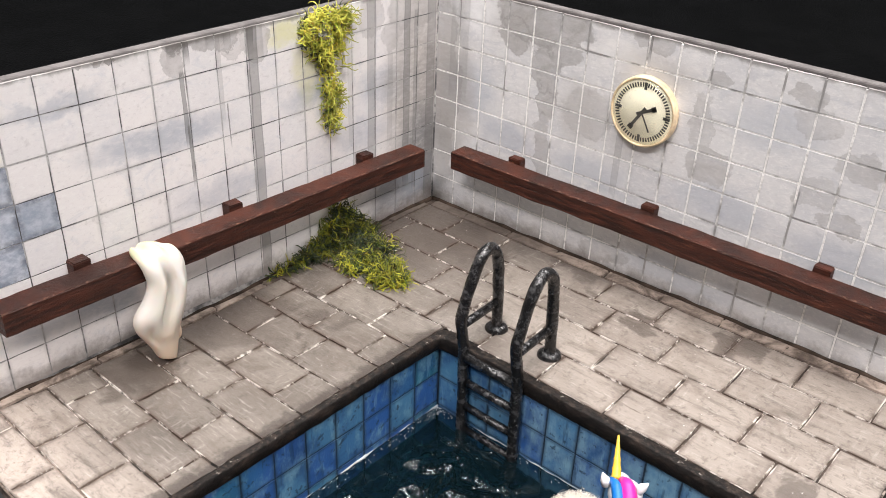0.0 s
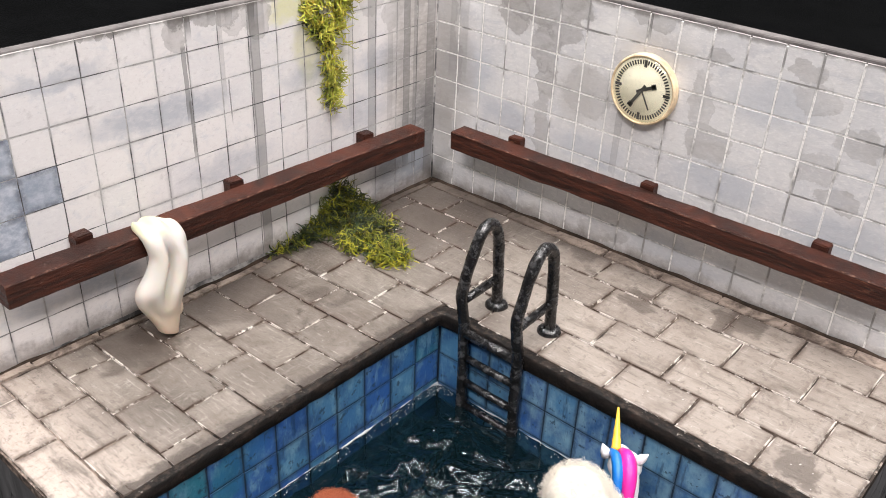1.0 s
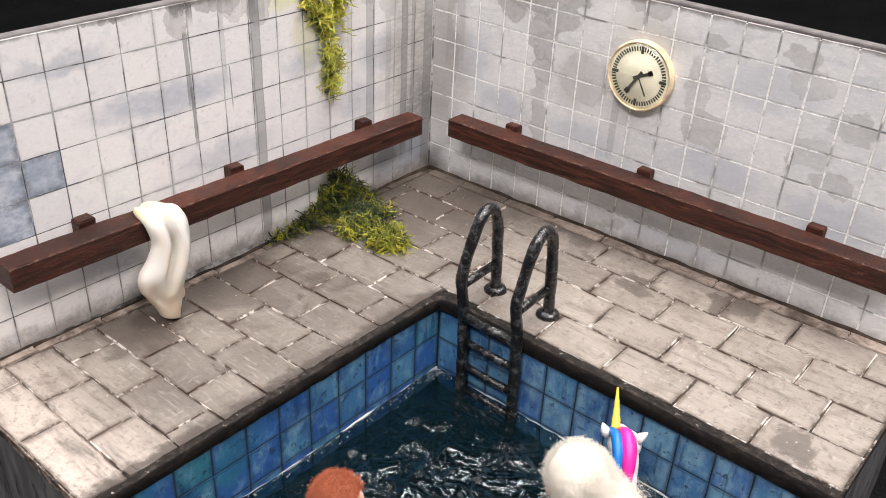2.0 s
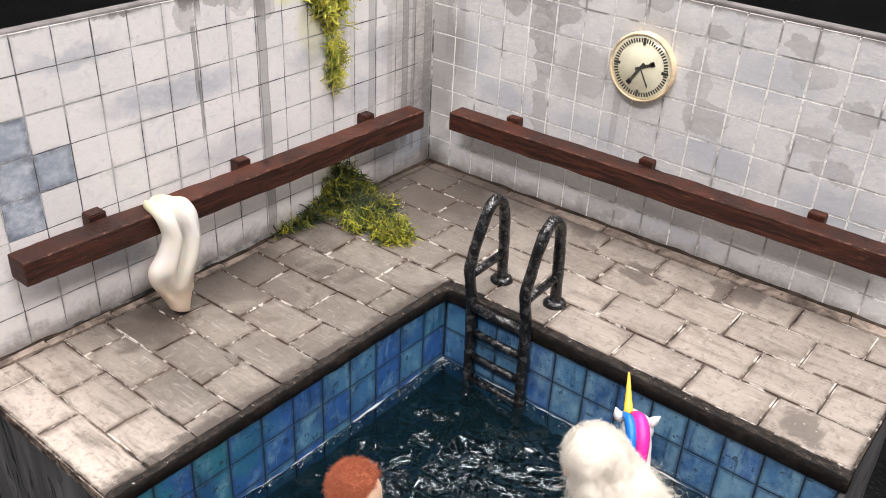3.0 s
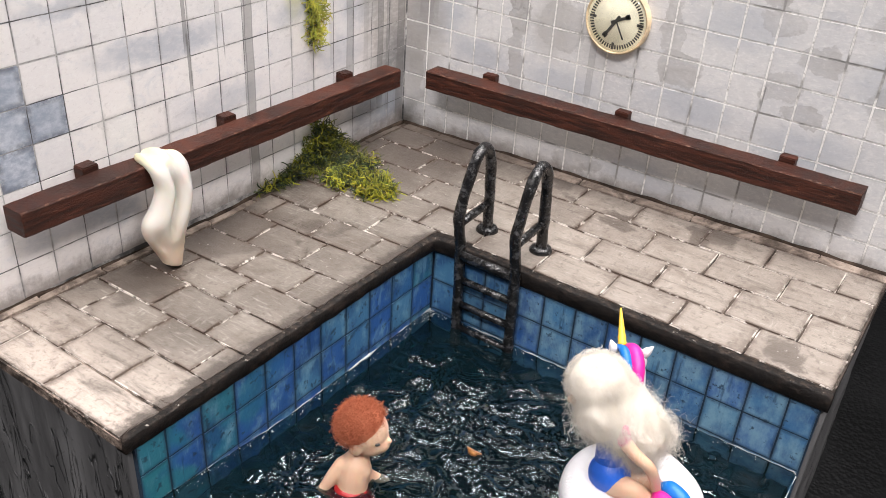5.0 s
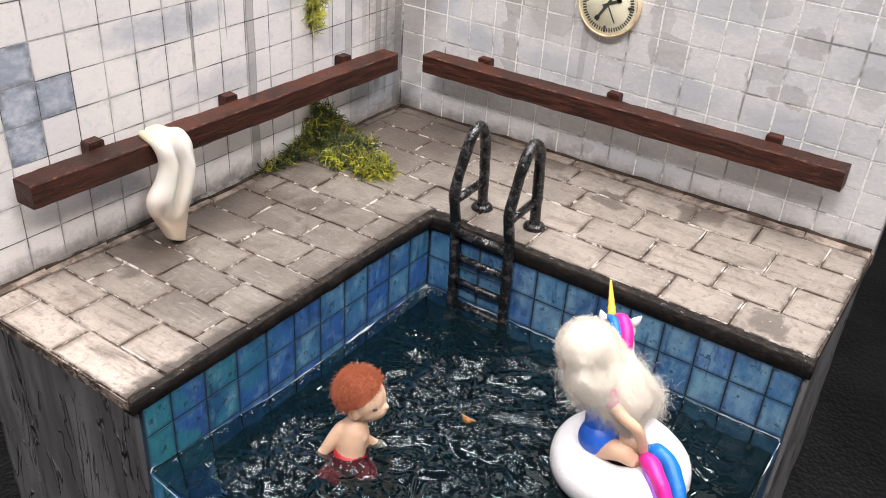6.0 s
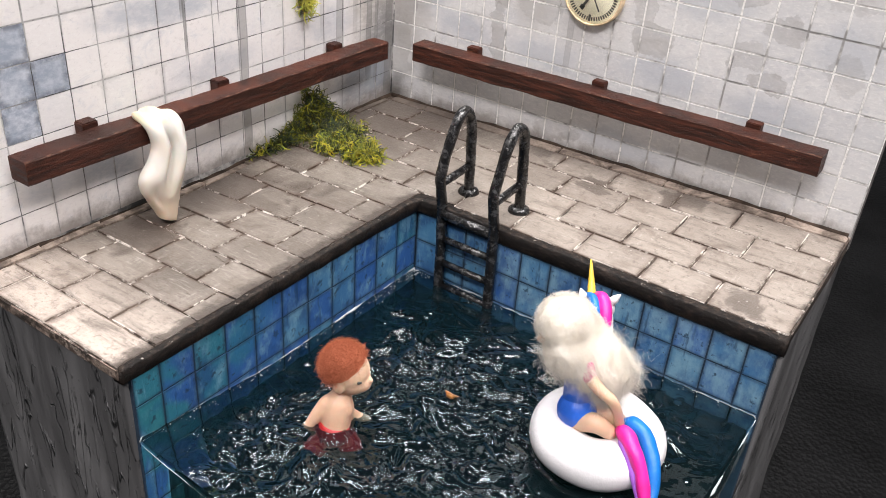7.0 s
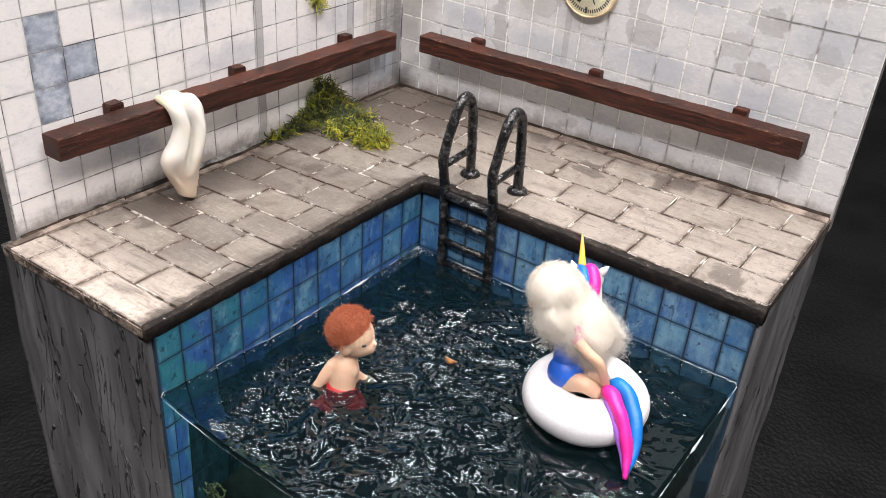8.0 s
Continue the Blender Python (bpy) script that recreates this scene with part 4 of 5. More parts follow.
def wall_clock(x, z, radius):
    """A round clock with a domed glass, hanging on the wall y = 0."""
    ob = thing("wall_clock", (x, 0, z), "round yellowed wall clock with domed glass and black ticks", "clock")
    c = Vector((x, 0, z))

    def lathe(profile, segments=48):
        bm = bmesh.new()
        rings = []
        for r, y in profile:
            if r == 0:
                rings.append([bm.verts.new(c + Vector((0, y, 0)))])
            else:
                rings.append([bm.verts.new(c + Vector((r * math.cos(t), y, r * math.sin(t)))) for t in (2 * math.pi * k / segments for k in range(segments))])
        for p, q in zip(rings, rings[1:]):
            for i in range(segments):
                j = (i + 1) % segments
                if len(q) == 1:
                    bm.faces.new((p[i], p[j], q[0]))
                elif len(p) == 1:
                    bm.faces.new((p[0], q[j], q[i]))
                else:
                    bm.faces.new((p[i], p[j], q[j], q[i]))
        return bm

    R = radius
    part("body", lathe([(0, -0.004), (R * 0.97, -0.004), (R, -0.06), (R, -0.26), (R * 0.97, -0.31), (R * 0.93, -0.3), (R * 0.93, -0.25), (0, -0.25)]), M_CLOCKRIM, ob, "ochre resin rim")
    part("face", lathe([(0, -0.252), (R * 0.925, -0.252), (R * 0.92, -0.262), (0, -0.262)]), M_CLOCKFACE, ob, "yellowed cream dial")
    tick = bmesh.new()
    box(tick, (-0.022, -0.275, R * 0.72), (0.022, -0.264, R * 0.84))
    small = finish(tick, "tick", smooth=False)
    small.materials.append(M_INK)
    tick = bmesh.new()
    box(tick, (-0.042, -0.277, R * 0.65), (0.042, -0.264, R * 0.85))
    large = finish(tick, "tick", smooth=False)
    large.materials.append(M_INK)
    for k in range(60):
        t = new("tick", large if k % 15 == 0 else small)
        t.parent = ob
        t.matrix_basis = Matrix.Rotation(2 * math.pi * k / 60, 4, "Y")
    for name, angle, back, length, w, y in (("hour_hand", 64, 0.18, 0.44, 0.045, -0.285), ("minute_hand", 212, 0.18, 0.6, 0.045, -0.293), ("second_hand", 150, 0.0, 0.58, 0.022, -0.3)):
        bm = bmesh.new()
        box(bm, (-w, y, -back * R), (w, y + 0.008, length * R))
        if name != "second_hand":
            box(bm, (-w * 1.7, y, (length - 0.12) * R), (w * 1.7, y + 0.008, (length + 0.02) * R))
        bmesh.ops.rotate(bm, verts=bm.verts, cent=(0, 0, 0), matrix=Matrix.Rotation(radians(angle), 3, "Y"))
        bmesh.ops.translate(bm, verts=bm.verts, vec=c)
        part(name, bm, M_INK, ob, smooth=False)
    dome = [(R * 0.95, -0.28)] + [(R * 0.95 * math.cos(a), -0.28 - 0.3 * math.sin(a)) for a in (radians(v) for v in range(8, 90, 8))] + [(0, -0.58)]
    part("glass_dome", lathe(dome), M_GLASS, ob, "clear domed resin glass").visible_shadow = False
    return ob


wall_clock(8.24, 5.76, 1.06)

# ---- pool ladder ----


def pool_ladder():
    ob = thing("pool_ladder", (8.1, -5.9, 0), "black worn metal pool ladder with looped handrails and rungs", "ladder")
    R = 0.165
    for x in (7.16, 9.05):
        line = [(x, -5.12, -0.02), (x, -5.15, 1.0), (x + 0.02, -5.28, 2.12), (x + 0.05, -5.5, 2.82), (x + 0.06, -5.85, 3.05), (x + 0.06, -6.2, 2.84), (x + 0.02, -6.5, 2.1), (x - 0.04, -6.72, 1.2), (x, -6.7, 0.6), (x + 0.02, -6.62, -0.1), (x + 0.06, -6.62, -1.5), (x + 0.1, -6.62, -4.5)]
        bm = bmesh.new()
        tube(bm, smooth_path(line, 6), R, 14)
        jitter(bm, 0.025, 2.2)
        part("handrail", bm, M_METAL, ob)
        bm = bmesh.new()
        tube(bm, [(x, -6.68, 0.92), (x, -6.2, 0.95), (x, -5.1, 1.0)], 0.125, 12)
        jitter(bm, 0.02, 2.2)
        part("cross_bar", bm, M_METAL, ob)
        bm = bmesh.new()
        prof = [(0.19, 0.16), (0.29, 0.13), (0.33, 0.06), (0.34, 0.0), (0.33, -0.07)]
        z = deck_z(x, -5.12)
        rings = [[bm.verts.new((x + r * math.cos(t), -5.12 + r * math.sin(t), z + h)) for t in (2 * math.pi * k / 20 for k in range(20))] for r, h in prof]
        for p, q in zip(rings, rings[1:]):
            for i in range(20):
                bm.faces.new((p[i], p[(i + 1) % 20], q[(i + 1) % 20], q[i]))
        bm.faces.new(rings[0])
        bm.faces.new(rings[-1][::-1])
        jitter(bm, 0.025, 3)
        part("foot_flange", bm, M_METAL, ob)
    for z, r in ((-0.18, 0.145), (-1.02, 0.115), (-1.88, 0.115), (-2.75, 0.115), (-3.6, 0.115)):
        bm = bmesh.new()
        tube(bm, [(7.12 - z * 0.03, -6.62, z), (8.1, -6.64, z + 0.02), (9.08 - z * 0.03, -6.62, z)], r, 12)
        jitter(bm, 0.02, 2.5)
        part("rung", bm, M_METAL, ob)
    return ob


pool_ladder()

# ---- cloth over the rail ----


def towel():
    """A cloth modelled in one thick piece, laid over the rail and trailing on the deck."""
    bm = bmesh.new()
    rows = [  # away from the wall, height, edge towards the open end, edge towards the corner, half thickness
        (0.4, 2.84, -12.5, -12.08, 0.05), (0.52, 2.93, -12.62, -11.98, 0.1), (0.8, 2.98, -12.72, -11.82, 0.13), (1.12, 2.95, -12.76, -11.66, 0.17), (1.34, 2.72, -12.74, -11.56, 0.24), (1.42, 2.3, -12.7, -11.56, 0.32),
        (1.44, 1.85, -12.92, -11.64, 0.36), (1.42, 1.4, -13.22, -11.76, 0.4), (1.4, 1.0, -13.22, -11.92, 0.4), (1.38, 0.65, -13.02, -12.02, 0.36), (1.4, 0.35, -12.84, -12.12, 0.32), (1.42, 0.1, -12.78, -12.18, 0.28), (1.43, -0.06, -12.76, -12.2, 0.24)]
    n = 48
    line = smooth_path([(x, z, th) for x, z, a, b, th in rows], 6)
    edges = smooth_path([(a, b, 0) for x, z, a, b, th in rows], 6)
    rings = []
    for k, (p, e) in enumerate(zip(line, edges)):
        ahead = line[min(k + 1, len(line) - 1)] - line[max(k - 1, 0)]
        out = Vector((-ahead.y, ahead.x)).normalized()
        hang = k / len(line)
        mid, half = (e.x + e.y) / 2, (e.y - e.x) / 2
        deep = min(1.0, max(0.0, (hang - 0.28) * 7)) * min(1.0, max(0.0, (0.68 - hang) * 5))
        crumple = math.exp(-((hang - 0.2) / 0.14) ** 2)
        ring = []
        for i in range(n):
            a = 2 * math.pi * i / n
            cx, cy = math.cos(a), math.sin(a)
            cx = math.copysign(abs(cx) ** 0.85, cx)
            front = max(0.0, cy) ** 0.5
            o = p.z * cy
            o -= 0.46 * math.exp(-((cx + 0.02 - 0.5 * (hang - 0.5)) / 0.16) ** 2) * deep * front
            o += 0.14 * math.exp(-((cx - 0.5) / 0.25) ** 2) * deep * front + 0.05 * math.exp(-((cx + 0.5) / 0.25) ** 2) * deep * front
            o -= 0.14 * math.exp(-((cx + 0.55) / 0.2) ** 2) * math.exp(-((hang - 0.68) / 0.08) ** 2) * front
            o += (0.1 * math.sin(6.5 * cx + 1.0) + 0.03 + 0.07 * noise.noise((cx * 2.2, hang * 14, 1.0))) * crumple * front
            sag = -0.1 * half * cx * min(1.0, hang * 2) + 0.1 * (0.6 - cx) * min(1.0, max(0.0, (hang - 0.84) * 7))
            ring.append(bm.verts.new((p.x + out.x * o, mid + half * cx, p.y + out.y * o + sag)))
        rings.append(ring)
    for a, b in zip(rings, rings[1:]):
        for i in range(n):
            bm.faces.new((a[i], a[(i + 1) % n], b[(i + 1) % n], b[i]))
    bm.faces.new(rings[0])
    bm.faces.new(rings[-1][::-1])
    ball(bm, (1.1, -11.95, 0.4), (0.2, 0.2, 0.3), (0, 0, 0), 16)
    jitter(bm, 0.04, 1.3)
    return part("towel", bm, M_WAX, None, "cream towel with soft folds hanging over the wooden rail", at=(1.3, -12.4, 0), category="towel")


towel()

# ---- moss ----


def moss_strand(bm, p, d, length, r, rnd):
    """One short curling stalk, three-sided and blunt, often forked."""
    axis = Vector((rnd.gauss(0, 1), rnd.gauss(0, 1), rnd.gauss(0, 1))).normalized()
    turn = rnd.uniform(0.35, 1.05)

    def grow(p, d, axis, length, steps):
        pts = [p]
        for k in range(steps):
            d = (Matrix.Rotation(turn, 3, axis) @ d).normalized()
            axis = (axis + Vector((rnd.uniform(-1, 1), rnd.uniform(-1, 1), rnd.uniform(-1, 1))) * 0.3).normalized()
            pts.append(pts[-1] + d * length / steps)
        return pts

    pts = grow(p, d, axis, length, 6)
    tube(bm, pts, [r * 0.8, r, r, r * 0.95, r * 0.85, r * 0.7, r * 0.35], 3, False)
    if rnd.random() < 0.55:
        k = rnd.choice((2, 3, 4))
        fork = grow(pts[k], (pts[k] - pts[k - 1]).normalized(), -axis, length * 0.5, 4)
        tube(bm, fork, [r * 0.8, r * 0.8, r * 0.75, r * 0.6, r * 0.3], 3, False)


def inside(poly, x, y):
    odd = False
    for (x0, y0), (x1, y1) in zip(poly, poly[1:] + poly[:1]):
        if (y0 > y) != (y1 > y) and x < (x1 - x0) * (y - y0) / (y1 - y0) + x0:
            odd = not odd
    return odd


def hanging_moss():
    rnd = random.Random(5)
    ob = thing("hanging_moss", (0, -5.2, 8), "bright yellow-green moss hanging down from the wall top", "moss")
    outline = [(-6.15, 7.6), (-6.05, 7.2), (-5.75, 6.8), (-5.5, 6.2), (-5.36, 5.5), (-5.25, 4.6), (-5.2, 4.25), (-5.0, 4.15), (-4.85, 4.6), (-4.8, 5.2), (-4.72, 5.8), (-4.6, 6.5), (-4.4, 7.2), (-4.1, 7.5), (-4.2, 7.85), (-5.3, 8.02), (-6.0, 7.85)]
    # The underlayer's dark green also stands for shade between the stalks.
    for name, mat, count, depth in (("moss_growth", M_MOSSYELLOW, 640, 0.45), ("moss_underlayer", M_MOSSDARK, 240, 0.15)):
        bm = bmesh.new()
        made = 0
        while made < count:
            y, z = rnd.uniform(-6.5, -3.9), rnd.uniform(3.9, 8.25)
            if not inside(outline, y, z) or (noise.noise((y * 1.7, z * 1.3, 3)) < (0.04 if z < 6.6 else -0.1) and z < 7.6):
                continue
            mid = -5.25 + 0.03 * (z - 4)
            thick = depth * max(0.25, 1 - 0.6 * abs(y - mid) / 1.2) * (0.5 + 0.55 * (z - 3.9) / 4.2)
            d = Vector((rnd.uniform(-0.1, 0.8), rnd.uniform(-0.9, 0.9), rnd.uniform(-1.0, 0.6))).normalized()
            moss_strand(bm, Vector((rnd.uniform(0.01, max(0.03, thick)), y, z)), d, rnd.uniform(0.32, 0.64) * (0.6 if mat == M_MOSSDARK else 1), rnd.uniform(0.014, 0.026), rnd)
            made += 1
        part(name, bm, mat, ob, kind="stuff")
    return ob


def creeping_moss():
    rnd = random.Random(9)
    ob = thing("creeping_moss", (1.6, -5.2, 0), "green moss clump growing from wall foot across pavers", "moss")
    floor = [(0.05, -7.9), (0.35, -7.8), (0.38, -6.6), (0.6, -6.05), (1.2, -5.92), (2.0, -6.05), (3.2, -5.9), (3.75, -5.35), (2.8, -4.65), (1.7, -4.05), (0.85, -3.65), (0.05, -3.45)]
    wall = [(-7.6, -0.1), (-6.9, 0.12), (-6.1, 0.25), (-5.6, 0.65), (-5.3, 1.25), (-4.98, 1.55), (-4.65, 1.25), (-4.3, 0.9), (-3.9, 0.45), (-3.6, -0.1)]
    # Dark stalks fill the inside: darker moss plus shade put into its colour.
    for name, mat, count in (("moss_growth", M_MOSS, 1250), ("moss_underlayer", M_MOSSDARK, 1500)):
        bm = bmesh.new()
        made = 0
        while made < count:
            if rnd.random() < 0.75:
                x, y = rnd.uniform(0, 4.2), rnd.uniform(-8.3, -3.0)
                if not inside(floor, x, y) or noise.noise((x * 1.6, y * 1.6, 8)) < -0.12:
                    continue
                outer = min(1.0, math.hypot(x - 1.2, y + 5.0) / 3.0)
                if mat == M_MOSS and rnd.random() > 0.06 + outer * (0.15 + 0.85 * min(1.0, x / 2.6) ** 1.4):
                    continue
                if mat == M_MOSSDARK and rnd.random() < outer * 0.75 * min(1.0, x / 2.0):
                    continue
                h = max(0.04, 0.32 * (1 - outer) + 0.25 * noise.noise((x * 2, y * 2, 1)) + 0.12)
                if y < -6.6:
                    h = 0.2
                p = Vector((x, y, deck_z(x, y) + (rnd.random() ** 0.6) * h))
                d = Vector((rnd.uniform(-1, 1), rnd.uniform(-1, 1), rnd.uniform(-0.4, 0.6))).normalized()
            else:
                y, z = rnd.uniform(-8.2, -3.0), rnd.uniform(-0.1, 1.8)
                if not inside(wall, y, z):
                    continue
                if mat == M_MOSS and rnd.random() > 0.3:
                    continue
                p = Vector((rnd.uniform(0.01, 0.35), y, z))
                d = Vector((rnd.uniform(0, 1), rnd.uniform(-1, 1), rnd.uniform(-0.6, 0.9))).normalized()
            moss_strand(bm, p, d, rnd.uniform(0.32, 0.72), rnd.uniform(0.014, 0.027), rnd)
            made += 1
        part(name, bm, mat, ob, kind="stuff")
    return ob


hanging_moss()
creeping_moss()

# ---- figures in the water ----


def curl(bm, p, d, length, r, rnd, turns=1.2, swirl=0.12, material=0, steps=7):
    """A thin wavy strand of wool, three-sided."""
    ref = d.orthogonal().normalized()
    side = d.cross(ref)
    ph = rnd.uniform(0, 6.3)
    drift = Vector((rnd.uniform(-1, 1), rnd.uniform(-1, 1), rnd.uniform(-1, 0.3))) * 0.35
    pts = []
    for k in range(steps):
        t = k / (steps - 1)
        a = ph + turns * 6.28 * t
        pts.append(p + d * (length * t) + drift * (length * t * t) + (ref * math.cos(a) + side * math.sin(a)) * swirl * t ** 0.5)
    tube(bm, pts, [r] * (steps - 1) + [r * 0.4], 3, False, material)


def melt(bm, voxel, rounds):
    """The pieces of a bmesh run together into one soft skin."""
    me = finish(bm, "clay")
    ob = new("clay", me)
    mod = ob.modifiers.new("melt", "REMESH")
    mod.mode, mod.voxel_size = "VOXEL", voxel * T
    view = bpy.context.evaluated_depsgraph_get()
    out = bmesh.new()
    out.from_mesh(ob.evaluated_get(view).to_mesh())
    bpy.data.objects.remove(ob)
    bpy.data.meshes.remove(me)
    for v in out.verts:
        v.co /= T
    for k in range(rounds):
        bmesh.ops.smooth_vert(out, verts=out.verts, factor=0.5, use_axis_x=True, use_axis_y=True, use_axis_z=True)
    return out


def boy_doll():
    rnd = random.Random(3)
    bm = bmesh.new()
    head = Vector((9.0, -13.22, -1.32))
    ahead, near, up = Vector((0.93, 0.37, 0)), Vector((0.37, -0.93, 0)), Vector((0, 0, 1))

    def at(f, s, u):
        return head + ahead * f + near * s + up * u

    # torso leaning forward, standing to the waist in the water
    torso = [((9.0, -13.76, -3.4), 0.4), ((9.0, -13.74, -2.95), 0.4), ((9.0, -13.7, -2.7), 0.38), ((8.98, -13.62, -2.42), 0.4), ((8.96, -13.52, -2.17), 0.39), ((8.97, -13.42, -1.98), 0.27), ((9.0, -13.34, -1.8), 0.2), ((9.02, -13.26, -1.55), 0.2)]
    tube(bm, smooth_path([p for p, r in torso], 4), [a[0] for a in smooth_path([(r, 0, 0) for p, r in torso], 4)], 20)
    # chest and shoulder blades
    ball(bm, (9.14, -13.54, -2.32), (0.25, 0.28, 0.28), (0, 20, 25), 18)
    ball(bm, (8.84, -13.66, -2.3), (0.26, 0.26, 0.3), (0, 0, 20), 18)
    ball(bm, head, (0.55, 0.55, 0.56), (0, 0, 0), 24)
    ball(bm, at(0.12, 0.02, -0.2), (0.46, 0.46, 0.4), (0, 0, 0), 24)
    ball(bm, at(0.3, 0.04, -0.26), (0.32, 0.32, 0.24), (0, 0, 0), 20)
    ball(bm, at(0.57, 0.04, -0.14), (0.1, 0.085, 0.08), (0, 0, 0), 14)
    ball(bm, at(-0.1, 0.52, -0.2), (0.17, 0.05, 0.19), (0, 0, 21), 16)
    # arms
    for line in (((8.74, -13.76, -2.16), (8.62, -13.96, -2.44), (8.52, -14.1, -2.72), (8.42, -14.2, -2.9)), ((9.1, -13.34, -2.62), (9.24, -13.12, -2.84), (9.4, -12.98, -2.92))):
        pts = smooth_path(line, 5)
        tube(bm, pts, [0.2 - 0.08 * k / len(pts) for k in range(len(pts))], 14)
        ball(bm, pts[-1], (0.15, 0.12, 0.07), (0, 0, 30), 12)
    ball(bm, (8.76, -13.72, -2.2), (0.23, 0.23, 0.24), (0, 0, 0), 16)
    bm = melt(bm, 0.03, 3)
    ball(bm, at(0.41, 0.39, 0.0), (0.07, 0.035, 0.04), (0, 0, 55), 10, 3)
    ball(bm, at(0.52, -0.22, 0.0), (0.04, 0.05, 0.036), (0, 0, 0), 10, 3)
    # trunks
    tube(bm, [(9.0, -13.72, -2.74), (9.0, -13.73, -2.78), (9.0, -13.76, -2.95), (9.0, -13.78, -3.3)], [0.41, 0.435, 0.47, 0.5], 22, True, 2)
    tube(bm, smooth_path([(8.88, -13.9, -3.15), (8.84, -14.1, -3.35), (8.8, -14.4, -3.6)], 4), [0.32, 0.32, 0.33, 0.33, 0.34, 0.34, 0.34, 0.35, 0.35], 16, True, 2)
    tube(bm, smooth_path([(9.2, -13.6, -3.15), (9.36, -13.66, -3.35), (9.5, -13.75, -3.6)], 4), [0.32, 0.32, 0.33, 0.33, 0.34, 0.34, 0.34, 0.35, 0.35], 16, True, 2)
    # curly wool hair
    cap = at(-0.12, 0.0, 0.16)
    ball(bm, cap, (0.58, 0.58, 0.55), (0, 0, 0), 22, 1)
    for k in range(6500):
        d = Vector((rnd.gauss(0, 1), rnd.gauss(0, 1), rnd.gauss(0, 1))).normalized()
        f, n = d.dot(ahead), d.dot(near)
        if d.z < -0.5 + 0.5 * max(0, f) or (f > 0.3 and d.z < 0.15 + 0.35 * f) or (f > 0.0 and n > 0.3 and d.z < -0.05):
            continue
        base = cap + d * 0.57
        t = (d.orthogonal() * rnd.uniform(-1, 1) + d.cross(d.orthogonal()) * rnd.uniform(-1, 1) + d * rnd.uniform(0.4, 1.6)).normalized()
        curl(bm, base, t, rnd.uniform(0.08, 0.2), 0.003, rnd, rnd.uniform(0.8, 1.8), 0.025, 1, 6)
    return part("boy_doll", bm, [M_SKIN, M_REDHAIR, M_TRUNKS, M_INK], None, "clay doll with curly red wool hair standing waist-deep in water", at=(8.9, -13.8, -3.5), category="doll")


boy_doll()

RING = Vector((14.82, -10.48, -2.08))


